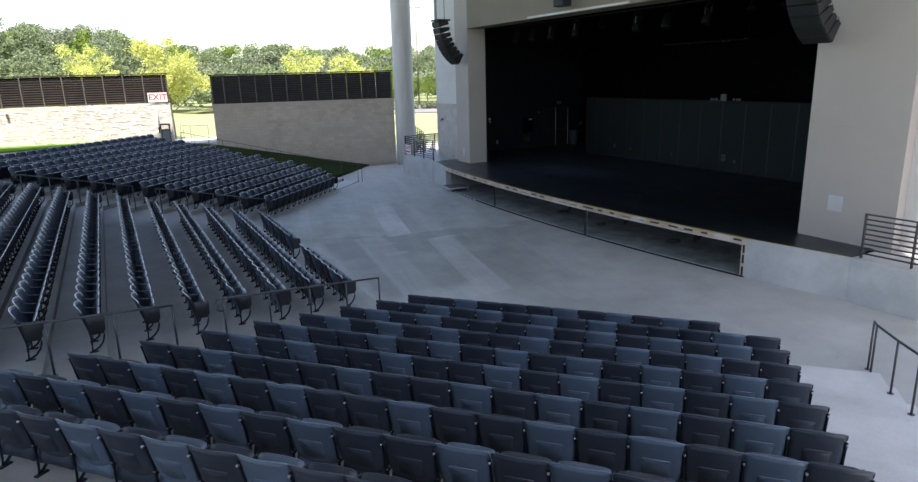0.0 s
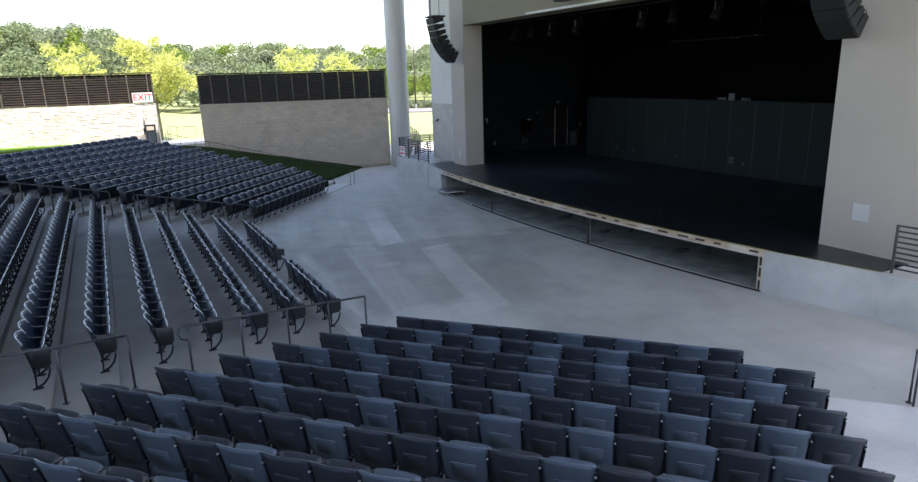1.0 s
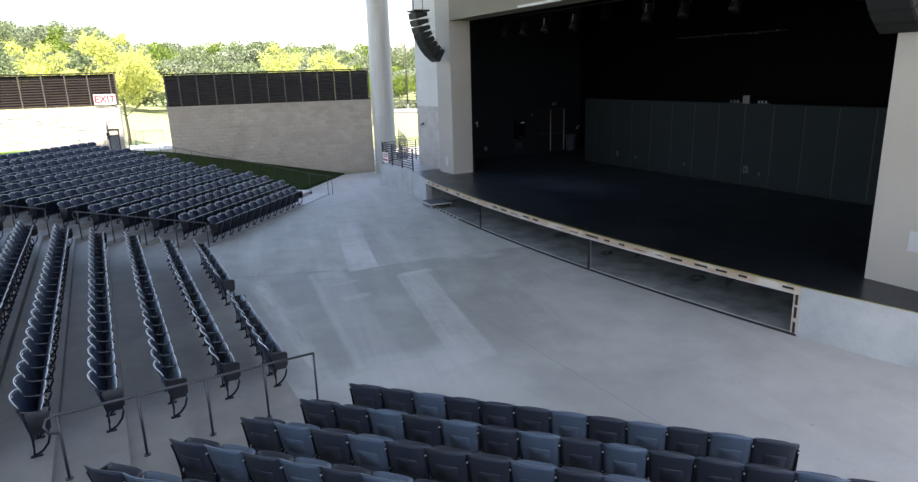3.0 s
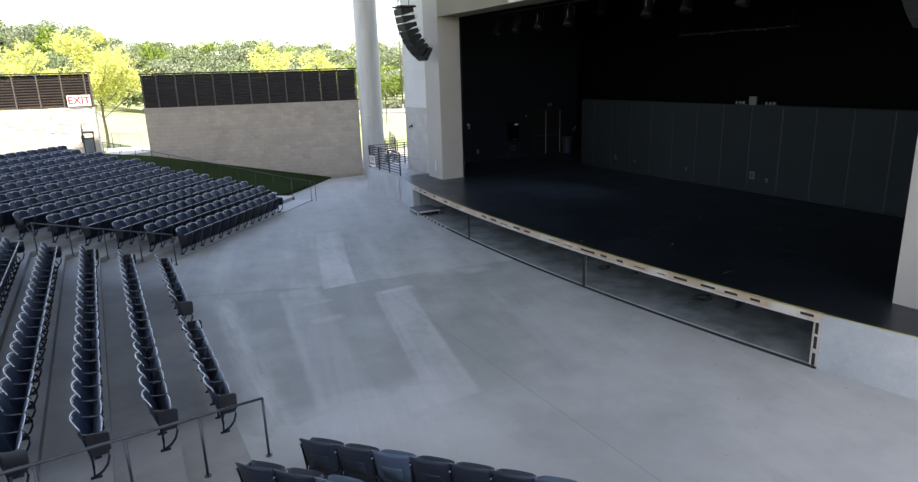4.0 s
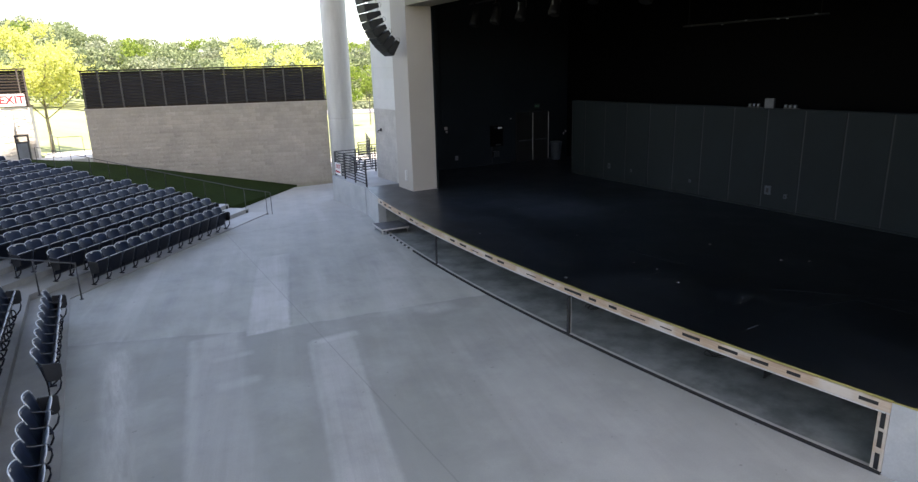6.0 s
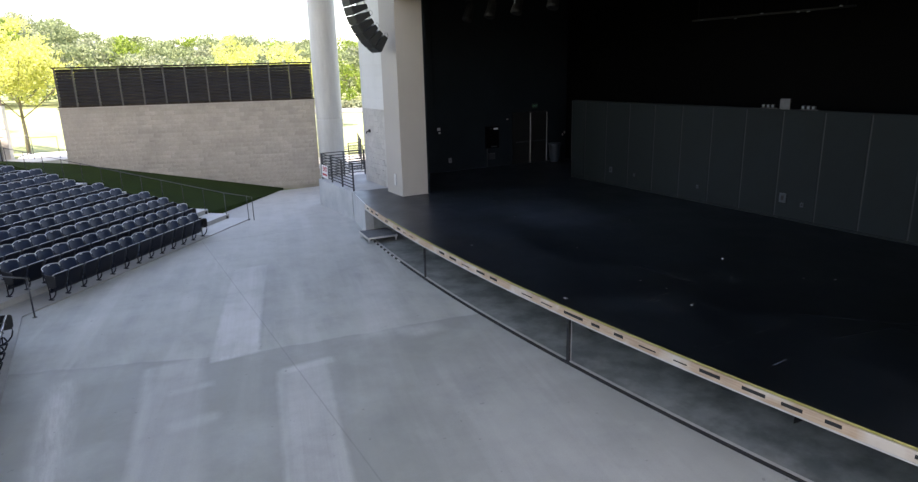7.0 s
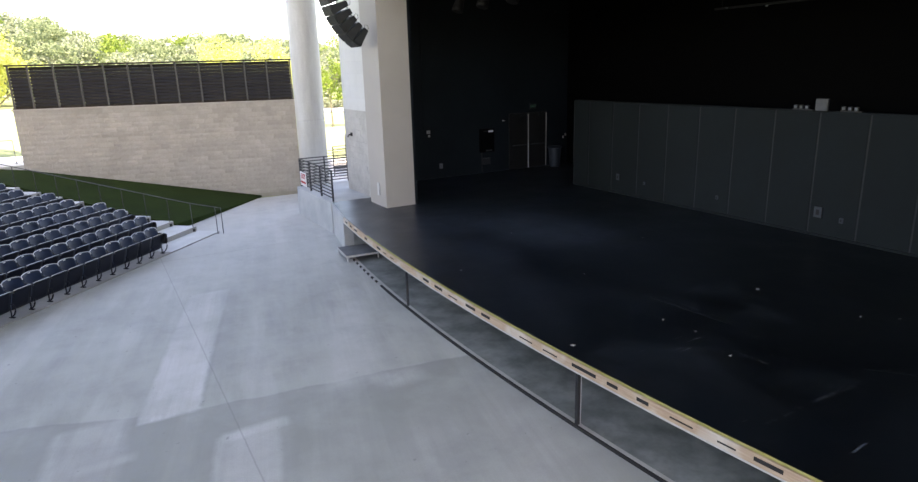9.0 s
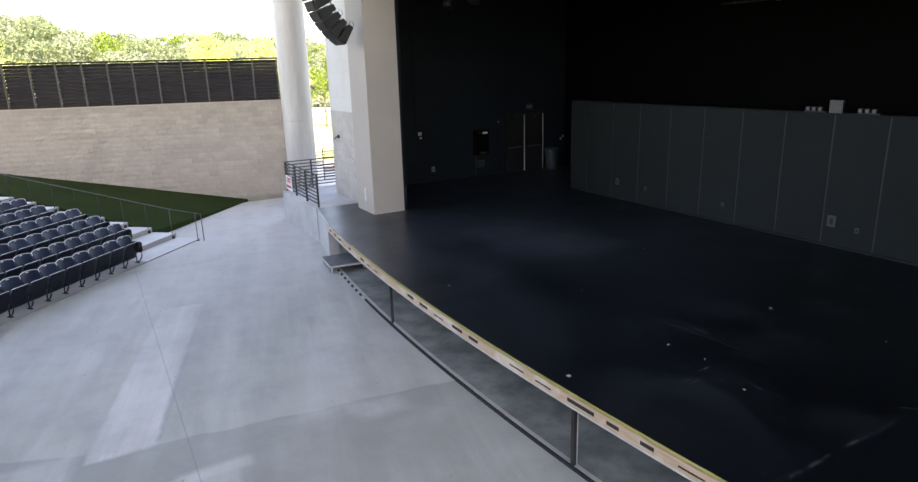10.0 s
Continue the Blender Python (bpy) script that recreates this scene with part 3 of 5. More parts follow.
def build_understage():
    """Dark store below the stage: back wall, end walls and plain props."""
    # unseen pale panel and pale back wall, added to bounce light under the stage
    structure("understage_ceiling", prism([(x + 0.2, y) for x, y in ARC] + [(18.6, 28.85), (18.6, 11.5)], 0.9, 0.926), M_TIMBER, "pale panel added under the stage to bounce light")
    # darker sheet on the same slab; shade under the stage put into its colour
    structure("understage_floor", prism([(x + 0.06, y) for x, y in ARC] + [(20.5, 28.85), (20.5, 11.5)], -0.02, 0.006), M_UNDER, "concrete floor below the stage, toned dark for shade")
    structure("understage_wall", box(18.6, 18.8, 11.0, 29.3, 0.0, 0.93), M_APRON, "pale wall under the stage that bounces light")
    structure("understage_wall", box(16.2, 20.5, 11.23, 11.43, 0.0, 0.93), M_APRON, "concrete end wall under the stage")
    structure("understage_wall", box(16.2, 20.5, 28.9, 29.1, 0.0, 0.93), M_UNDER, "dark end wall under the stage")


build_understage()


def build_cable_coil(x, y, radius, seed):
    """Loosely coiled cable lying on the floor below the stage."""
    rng = random.Random(seed)
    coil = thing("cable_coil", pose(x, y, 0.006), "loose black cable coil on the floor below the stage", "cable", "cables below the stage")
    pts = []
    for i in range(61):
        a = 2 * math.pi * i / 20
        r = radius * (1 + 0.35 * math.sin(i * 0.45 + seed) + rng.uniform(-0.04, 0.04))
        pts.append((r * math.cos(a), r * 0.8 * math.sin(a), 0.012 + 0.01 * (i // 20)))
    part("cable", tube(pts, 0.006, 5), M_RUBBER, coil, smooth=True)
    part("plug", box(pts[-1][0] - 0.03, pts[-1][0] + 0.03, pts[-1][1] - 0.02, pts[-1][1] + 0.02, 0.001, 0.05, 0.008), M_IRON, coil)


for spot in ((17.2, 15.2, 0.2, 1), (16.9, 18.4, 0.16, 2), (17.2, 21.0, 0.2, 4)):
    build_cable_coil(*spot)


def build_aprons():
    structure("apron_wall", prism([(lip(28.86) - 0.05, 28.856), (16.37, 31.2), (16.4, 31.2), (16.2, 28.856)], 0.0, DECK - 0.004), M_APRON, "grey cast concrete apron wall")
    structure("landing", prism([(16.34, 31.21), (16.3, 35.0), (18.9, 35.0), (18.9, 33.45), (17.86, 33.45), (17.86, 31.21)], 0.0, DECK - 0.004), M_APRON, "grey concrete landing beside the stage")
    structure("apron_wall", prism([(lip(11.48) - 0.05, 11.476), (16.2, 11.476), (16.4, 9.0), (16.34, 9.0)], 0.0, DECK - 0.004), M_APRON, "grey cast concrete apron wall")
    structure("apron_wall", prism([(16.34, 8.996), (17.8, 8.996), (19.5, 6.0), (19.5, 3.0), (16.7, 3.0), (16.5, 5.0)], 0.0, DECK - 0.004), M_APRON, "grey cast concrete apron wall")


build_aprons()

# ---- proscenium building ----
OPEN_Y0, OPEN_Y1, OPEN_Z = 11.13, 29.2, 7.66
TOP = 22.6


def build_house():
    def wall(name, *args, mat=M_STUCCO, label="warm grey stucco proscenium wall"):
        return structure(name, box(*args), mat, label)
    wall("wall_pier", 17.5, 18.5, OPEN_Y1, 30.5, DECK - 0.01, TOP)
    wall("wall_pier", 17.5, 18.5, 8.72, OPEN_Y0, DECK - 0.01, TOP)
    wall("wall_header", 17.5, 18.5, OPEN_Y0, OPEN_Y1, OPEN_Z, TOP, mat=M_HEADER, label="olive tan stucco header above the stage")
    wall("wall_flank", 17.82, 18.4, 30.504, 33.38, DECK - 0.01, TOP, mat=M_ROUGHBLOCK, label="block wall beside the pier")
    wall("wall_flank", 17.82, 18.5, 6.4, 8.716, 0.0, TOP, mat=M_PALEBLOCK, label="pale painted block wall")
    # stage house: dark inside
    wall("wall_stage_side", 18.504, 28.3, 33.16, 33.45, DECK - 0.4, TOP, mat=M_BLACKWALL, label="black painted stage side wall")
    wall("wall_stage_lining", 18.504, 18.6, 29.204, 33.19, DECK + 0.002, TOP, mat=M_BLACKWALL, label="black lining behind the pier")
    wall("wall_stage_lining", 18.504, 18.6, 6.41, 11.14, DECK + 0.002, TOP, mat=M_BLACKWALL, label="black lining behind the pier")
    # header lining and back wall take the darker copy, for shade
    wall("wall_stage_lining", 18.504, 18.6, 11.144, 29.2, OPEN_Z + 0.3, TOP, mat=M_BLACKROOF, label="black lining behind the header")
    wall("wall_stage_side", 18.504, 28.3, 6.1, 6.4, DECK - 0.4, TOP, mat=M_BLACKWALL, label="black painted stage side wall")
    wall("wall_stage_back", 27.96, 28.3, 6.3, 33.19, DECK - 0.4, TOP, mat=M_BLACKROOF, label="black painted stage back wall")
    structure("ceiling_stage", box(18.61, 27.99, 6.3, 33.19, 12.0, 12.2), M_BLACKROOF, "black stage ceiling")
    # joints in the stucco
    for args in ((17.488, 17.5, OPEN_Y1 + 0.002, 30.49, 3.97, 3.988), (17.488, 17.5, 8.73, OPEN_Y0 - 0.002, 3.98, 3.995), (17.51, 18.49, 29.19, 29.2, 3.93, 3.948)):
        structure("trim_joint", box(*args), M_MORTAR, "dark stucco control joint")
    structure("trim_header", box(17.46, 17.5, 18.0, 24.0, OPEN_Z + 0.02, OPEN_Z + 0.09), M_PALETRIM, "pale metal strip under the header")


build_house()


def build_column(x, y, radius):
    profile = [(radius, -0.04), (radius, 3.2), (radius, 3.26), (radius - 0.008, 3.27), (radius - 0.008, 3.29), (radius, 3.3), (radius, 3.36), (radius, 22.0)]
    return structure("column", lathe(profile, 40, m=Matrix.Translation((x, y, 0))), M_COLUMN, "tall round cast concrete roof column", True)


build_column(18.19, 38.7, 0.615)

# unseen wall, added to keep low south light off the western seats
structure("wall_south", prism([(5.0, -3.8), (5.0, -4.4), (-45, -12.6), (-45, -12.0)], -0.5, 9.0), M_BLOCK, "unseen wall added to block low south light")
# unseen pale paving, added as a reflector for the south-east floor
structure("pavement_south", prism([(5.2, -14), (30, -14), (30, 2.4), (5.2, 2.4)], -0.02, 0.004), M_PATH, "unseen pale paving added to bounce sunlight")

# roof over the seating, out of view, which shades the bowl
# its west reach and cut corner are made up to balance the light
structure("roof", prism([(-70, -6.2), (9, -6.2), (19, 4.5), (19, 35.7), (-70, 35.7)], 22.0, 22.5), M_ROOF, "large flat roof over the seating")

# ---- garden wall with louvred screen, stone wall ----
WALL_A, WALL_B = Vector((17.75, 39.42)), Vector((7.2, 42.3))
CAP, SCREEN = 4.16, 5.86


def frame_on(a, b):
    """Pose with x along a plan line and y pointing behind it."""
    d = (b - a).normalized()
    return Matrix(((d.x, -d.y, 0, a.x), (d.y, d.x, 0, a.y), (0, 0, 1, 0), (0, 0, 0, 1)))


def louvre_screen(m, length, posts, z0, z1):
    """Dark slatted screen on posts, standing on a wall; the blades slope down towards the bowl."""
    screen = thing("louvre_screen", m, "dark bronze horizontal louvre screen on top of the wall", "louvre screen")
    slat_count = 12
    rise = (z1 - z0 - 0.1) / slat_count
    post = mesh_of("post", box(-0.032, 0.032, -0.075, -0.007, 0.0, z1 - z0, 0.006), M_POST)
    for x in posts:
        part("post", post, None, screen, m=Matrix.Translation((x, 0, z0)))
    section = [(-0.006, 0.0), (0.0, -0.006), (0.2, rise * 0.9), (0.192, rise * 0.95), (0.004, 0.05), (-0.006, 0.05)]
    meshes = {}
    for x0, x1 in zip(posts, posts[1:]):
        wide = round(x1 - x0, 3)
        if wide not in meshes:
            bm = bmesh.new()
            ends = [[bm.verts.new((x, y, z)) for y, z in section] for x in (0.0, wide - 0.034)]
            bm.faces.new(ends[0])
            bm.faces.new(ends[1][::-1])
            for q in range(len(section)):
                w = (q + 1) % len(section)
                bm.faces.new((ends[0][q], ends[1][q], ends[1][w], ends[0][w]))
            bmesh.ops.recalc_face_normals(bm, faces=bm.faces)
            meshes[wide] = mesh_of("slat", bm, M_LOUVRE)
        for j in range(slat_count):
            part("slat", meshes[wide], None, screen, m=Matrix.Translation((x0, 0.0, z0 + 0.05 + rise * j)))
    part("top_rail", box(-0.06, length + 0.06, -0.08, 0.21, z1 - 0.03, z1 + 0.03, 0.008), M_LOUVRE, screen)
    part("bottom_rail", box(-0.06, length + 0.06, -0.004, 0.21, z0, z0 + 0.045), M_LOUVRE, screen)
    return screen


def build_walls():
    m = frame_on(WALL_B, WALL_A)            # x runs from the exit to the column; the bowl is on -y
    length = (WALL_A - WALL_B).length
    core = structure("wall_garden", box(0, length, 0.02, 0.42, -0.5, CAP - 0.06), M_WALLMORTAR, "tan split-face block wall round the lawn")
    core.matrix_basis = m
    cap = structure("wall_cap", box(-0.05, length + 0.02, -0.05, 0.46, CAP - 0.056, CAP, 0.012), M_BLOCK, "tan capping course")
    cap.matrix_basis = m
    louvre_screen(m @ Matrix.Translation((0, 0.2, 0)), length, [0.04] + [0.74 + 0.916 * i for i in range(11)] + [length - 0.05], CAP + 0.004, SCREEN)
    # stone wall on the far side of the exit
    a, b = Vector((-11.0, 46.6)), Vector((5.0, 44.0))
    ms = frame_on(a, b)
    ls = (b - a).length
    stone = structure("wall_stone", box(0, ls, 0.02, 0.5, 1.0, 4.3), M_STONE, "cream rough limestone wall in full sun")
    stone.matrix_basis = ms
    louvre_screen(ms @ Matrix.Translation((0, 0.25, 0)), ls, [15.92 - 1.06 * i for i in range(15, -1, -1)] + [ls - 0.04], 4.34, 6.04)
    return m, length, ms, ls, core, stone


WALL_M, WALL_L, STONE_M, STONE_L, WALL_OB, STONE_OB = build_walls()


def lawn_height(x, y):
    return -0.176 * (x - 12.9) + 0.0935 * (y - 33.5) - 0.075


def build_lawn():
    a, d = mirror(outer_end(1.9)), mirror(outer_end(13.2))
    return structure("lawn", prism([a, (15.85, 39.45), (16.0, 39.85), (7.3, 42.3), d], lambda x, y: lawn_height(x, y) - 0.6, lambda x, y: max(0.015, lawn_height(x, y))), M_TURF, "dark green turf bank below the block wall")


build_lawn()
structure("pavement_exit", prism([(7.2, 42.35), (5.2, 43.9), (5.2, 46.4), (9.0, 46.0), (9.0, 42.0)], 1.5, 1.93), M_PATH, "pale concrete exit path in full sun")
structure("pavement_exit", prism([mirror(outer_end(13.2)), (7.25, 42.32), (5.2, 43.95), (1.0, 44.7), mirror(outer_end(16.5))], 1.0, 1.95), M_PATH, "pale concrete walk behind the last row")

structure("lawn", prism([mirror(outer_end(16.6)), (0.95, 44.7), (-12, 46.9), (-12, 40.0)], 1.0, 2.2), M_SUNTURF, "turf strip painted sunlit bright green below the stone wall")


# ---- chairs ----
def shell(width, z0, z1, x_low, x_high, thick, bow, corner, nu=8, nv=12):
    """A curved moulded panel, facing +x, with rounded corners."""
    bm = bmesh.new()
    faces = []
    for side in (0, 1):
        rows = []
        for j in range(nv + 1):
            v = j / nv
            row = []
            for i in range(nu + 1):
                u = -1 + 2 * i / nu
                squeeze = 1 - corner * (max(0, v - 0.82) / 0.18) ** 2 - 0.06 * (max(0, 0.15 - v) / 0.15) ** 2
                zz = z0 + (z1 - z0) * (v - 0.03 * max(0, v - 0.75) / 0.25 * abs(u) ** 8)
                x = x_low + (x_high - x_low) * v + bow * u * u
                if side:
                    edge = min(1.0, (1 - abs(u)) * 4 + 0.35, (1 - v) * 8 + 0.35, v * 8 + 0.35)
                    x -= thick * edge
                row.append(bm.verts.new((x, u * width / 2 * squeeze, zz)))
            rows.append(row)
        faces.append(rows)
    front, back = faces
    for j in range(nv):
        for i in range(nu):
            bm.faces.new((front[j][i], front[j][i + 1], front[j + 1][i + 1], front[j + 1][i]))
            bm.faces.new((back[j][i], back[j + 1][i], back[j + 1][i + 1], back[j][i + 1]))
    ring = lambda g: [g[0][i] for i in range(nu + 1)] + [g[j][nu] for j in range(1, nv + 1)] + [g[nv][i] for i in range(nu - 1, -1, -1)] + [g[j][0] for j in range(nv - 1, 0, -1)]
    f, b = ring(front), ring(back)
    for q in range(len(f)):
        w = (q + 1) % len(f)
        bm.faces.new((f[q], b[q], b[w], f[w]))
    bmesh.ops.recalc_face_normals(bm, faces=bm.faces)
    return bm


def rim_line(width, z, x, bow, radius):
    """A rounded edge along the top of a panel."""
    pts = []
    for i in range(9):
        u = -1 + 2 * i / 8
        pts.append((x + bow * u * u, u * width / 2 * (1 - 0.02 * abs(u) ** 4), z - 0.014 * abs(u) ** 8))
    return tube(pts, radius, 6)


BACK_W, BACK_Z0, BACK_Z1 = 0.529, 0.27, 0.848


def back_point(u, v):
    """Front face of the backrest: hollowed in plan, arched along its top."""
    squeeze = 1 - 0.012 * (max(0, v - 0.8) / 0.2) ** 2 - 0.1 * (max(0, 0.25 - v) / 0.25) ** 2
    bow = 0.03 + 0.038 * v * v
    x = 0.105 - 0.17 * v + bow * u * u - 0.02 * max(0, v - 0.85) / 0.15
    z = BACK_Z0 + (BACK_Z1 - BACK_Z0) * v - (0.024 * u * u + 0.012 * u ** 8) * v ** 3 + 0.05 * abs(u) ** 3 * (1 - v) ** 4
    return Vector((x, u * BACK_W / 2 * squeeze, z))


def back_mesh():
    """Backrest shell with a moulded rib across its rear face."""
    nu, nv = 12, 12
    bm = bmesh.new()
    grids = []
    for side in (0, 1):
        rows = []
        for j in range(nv + 1):
            v = j / nv
            row = []
            for i in range(nu + 1):
                u = -1 + 2 * i / nu
                p = back_point(u, v)
                if side:
                    p.x -= 0.028 * min(1.0, (1 - abs(u)) * 4 + 0.35, (1 - v) * 8 + 0.35, v * 8 + 0.35)
                row.append(bm.verts.new(p))
            rows.append(row)
        grids.append(rows)
    front, back = grids
    for j in range(nv):
        for i in range(nu):
            bm.faces.new((front[j][i], front[j][i + 1], front[j + 1][i + 1], front[j + 1][i]))
            bm.faces.new((back[j][i], back[j + 1][i], back[j + 1][i + 1], back[j][i + 1]))

    def edge(g):
        return g[0][:] + [g[j][nu] for j in range(1, nv + 1)] + [g[nv][i] for i in range(nu - 1, -1, -1)] + [g[j][0] for j in range(nv - 1, 0, -1)]
    f, b = edge(front), edge(back)
    for q in range(len(f)):
        w = (q + 1) % len(f)
        bm.faces.new((f[q], b[q], b[w], f[w]))
    # raised lower panel, whose top is a straight ledge across the back
    outline = [(-0.5, 0.2), (-0.52, 0.53), (-0.48, 0.57), (-0.25, 0.57), (0.0, 0.57), (0.25, 0.57), (0.48, 0.57), (0.52, 0.53), (0.5, 0.2), (0.0, 0.16)]
    rings = []
    for lift, shrink in ((0.02, 1.0), (0.036, 0.97)):
        ring = []
        for u, v in outline:
            p = back_point(u * shrink, v - (0.012 if lift > 0.03 and v > 0.3 else 0.0))
            ring.append(bm.verts.new((p.x - lift, p.y, p.z - 0.022 * u * u * (v > 0.3))))
        rings.append(ring)
    for q in range(len(outline)):
        w = (q + 1) % len(outline)
        bm.faces.new((rings[0][q], rings[0][w], rings[1][w], rings[1][q]))
    ledge = []
    for u in (-0.52, -0.48, -0.25, 0.0, 0.25, 0.48, 0.52):
        p = back_point(u, 0.57)
        ledge.append((p.x - 0.033, p.y, p.z - 0.022 * u * u - (0.014 if abs(u) > 0.5 else 0.0)))
    tube(ledge, 0.0105, 6, bm)
    centre = bm.verts.new(sum((v.co for v in rings[1]), Vector()) / len(outline) + Vector((-0.002, 0, 0)))
    for q in range(len(outline)):
        bm.faces.new((rings[1][q], rings[1][(q + 1) % len(outline)], centre))
    bmesh.ops.recalc_face_normals(bm, faces=bm.faces)
    return bm


def back_rim():
    """Rolled edge along the top of the backrest, running down both sides."""
    side = [back_point(-1, v) for v in (0.86, 0.93)]
    top = [back_point(-1 + 2 * i / 12, 1.0) for i in range(13)]
    line = side + top + [Vector((p.x, -p.y, p.z)) for p in reversed(side)]
    return tube([(p.x - 0.004, p.y, p.z) for p in line], 0.0105, 6)


def seat_mesh(mat):
    """Tipped-up seat: coloured shell with a dark pan on its underside."""
    me = mesh_of("seat", shell(0.508, 0.17, 0.668, 0.1, 0.265, 0.04, -0.016, 0.035, 6, 6), mat)
    me.materials.append(M_PAN)
    for p in me.polygons:
        if p.normal.x > 0.25:
            p.material_index = 1
    return me


def chair_meshes():
    made = {}
    for tone, mat in (("dark", M_SEATDARK), ("blue", M_SEATBLUE)):
        made["back", tone] = mesh_of("backrest", back_mesh(), mat)
        made["back", tone].materials.append(M_SEATFRONT)
        for p in made["back", tone].polygons:
            if p.normal.x > 0.45 and abs(p.center.y) < 0.25:
                p.material_index = 1
        made["seat", tone] = seat_mesh(mat)
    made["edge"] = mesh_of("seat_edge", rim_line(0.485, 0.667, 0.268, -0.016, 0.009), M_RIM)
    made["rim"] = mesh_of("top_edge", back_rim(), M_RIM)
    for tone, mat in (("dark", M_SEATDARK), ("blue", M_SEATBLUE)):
        made["tone_rim", tone] = mesh_of("top_edge", back_rim(), mat)
        made["tone_edge", tone] = mesh_of("seat_edge", rim_line(0.485, 0.667, 0.268, -0.016, 0.009), mat)
    made["arm"] = mesh_of("armrest", tube([(-0.02, 0, 0.70), (0.1, 0, 0.655), (0.27, 0, 0.635), (0.285, 0, 0.60)], 0.0095, 6), M_RAIL)
    made["tag"] = mesh_of("number_tag", box(-0.075, -0.064, -0.034, 0.034, 0.81, 0.833), M_PALETRIM)
    for name, loop in (("leg", [(0.2, 0, 0.34), (0.23, 0, 0.27), (0.225, 0, 0.18), (0.18, 0, 0.09), (0.09, 0, 0.02)]), ("end_leg", [(0.29, 0, 0.36), (0.295, 0, 0.27), (0.26, 0, 0.16), (0.19, 0, 0.075), (0.09, 0, 0.02)])):
        bm = tube([(0.0, 0, 0.72), (0.035, 0, 0.60), (0.085, 0, 0.34), (0.09, 0, 0.16), (0.08, 0, 0.02)], 0.017, 6)
        tube(loop, 0.017, 6, bm)
        tube([(0.085, 0, 0.33), loop[0]], 0.014, 6, bm)
        box(0.03, 0.17, -0.026, 0.026, 0.0, 0.02, 0, bm)
        made[name] = mesh_of("leg", bm, M_PAN)
    made["panel"] = mesh_of("end_panel", shell_panel(), M_IRON)
    made["bolt"] = mesh_of("bolt", lathe([(0.013, -0.05), (0.013, 0.008), (0.006, 0.013)], 8, m=Matrix.Rotation(-math.pi / 2, 4, "Y")), M_STEEL)
    for key in list(made):
        if key not in ("panel",):
            shade(made[key])
    return made


def shell_panel():
    """Aisle end panel: a flat plate, wider on top, with rounded edges."""
    outline = [(0.05, 0.63), (0.07, 0.66), (0.31, 0.64), (0.34, 0.61), (0.33, 0.38), (0.27, 0.32), (0.12, 0.32), (0.09, 0.37)]
    bm = bmesh.new()
    a = [bm.verts.new((x, -0.016, z)) for x, z in outline]
    b = [bm.verts.new((x, 0.016, z)) for x, z in outline]
    bm.faces.new(a)
    bm.faces.new(b[::-1])
    for i in range(len(a)):
        j = (i + 1) % len(a)
        bm.faces.new((a[i], b[i], b[j], a[j]))
    bmesh.ops.recalc_face_normals(bm, faces=bm.faces)
    bmesh.ops.bevel(bm, geom=bm.edges[:], offset=0.006, segments=1, affect="EDGES")
    return bm


CHAIR = chair_meshes()
CHAIR_KINDS = {}


def build_chair(m, tone, ends, bank):
    """ends: which sides are row ends ('-', '+' or both). Leg on the -y side; the neighbour carries the other."""
    key = (tone, ends, bank)
    if key in CHAIR_KINDS:
        return copy_thing(CHAIR_KINDS[key], m)
    color = "charcoal" if tone == "dark" else "slate blue"
    where = "with black aisle end panel" if ends else "in a fixed row"
    chair = thing("stadium_chair", m, f"{color} plastic folding chair {where}, seat up", "chair", f"chairs of the {bank} bank")
    back = part("backrest", CHAIR["back", tone], None, chair)
    # middle and far banks have the highlight painted on; near edges keep their tone
    part("top_edge", CHAIR["tone_rim", tone] if bank == "near" else CHAIR["rim"], None, back, "" if bank == "near" else "pale edge painted as a highlight")
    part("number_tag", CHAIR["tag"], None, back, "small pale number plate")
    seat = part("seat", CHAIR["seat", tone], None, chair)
    part("seat_edge", CHAIR["tone_edge", tone] if bank == "near" else CHAIR["edge"], None, seat, "" if bank == "near" else "pale edge painted as a highlight")
    half = PITCH / 2
    part("leg", CHAIR["end_leg" if "-" in ends else "leg"], None, chair, m=Matrix.Translation((0, -half, 0)))
    part("armrest", CHAIR["arm"], None, chair, "slim grey armrest", m=Matrix.Translation((0, -half, 0)))
    if "-" in ends:
        part("end_panel", CHAIR["panel"], None, chair, m=Matrix.Translation((0, -half, 0)))
    if "+" in ends:
        part("leg", CHAIR["end_leg"], None, chair, m=Matrix.Translation((0, half, 0)))
        part("end_panel", CHAIR["panel"], None, chair, m=Matrix.Translation((0, half, 0)))
    if bank == "near":
        for z in (0.37, 0.70):
            part("bolt", CHAIR["bolt"], None, chair, "bright bolt", m=Matrix.Translation((-0.022 + (0.70 - z) * 0.29, -half, z)))
    CHAIR_KINDS[key] = chair
    return chair


SPARE = []          # poses and tones of the far-off chairs, joined below


def build_row(start, angle, count, z, pattern, bank, single=True, pitch=PITCH):
    """Chairs side by side along local +y from start, all facing the angle."""
    way = Vector((-math.sin(angle), math.cos(angle)))
    for i in range(count):
        p = start + way * pitch * (i + 0.5)
        ends = ("-" if i == 0 else "") + ("+" if i == count - 1 else "")
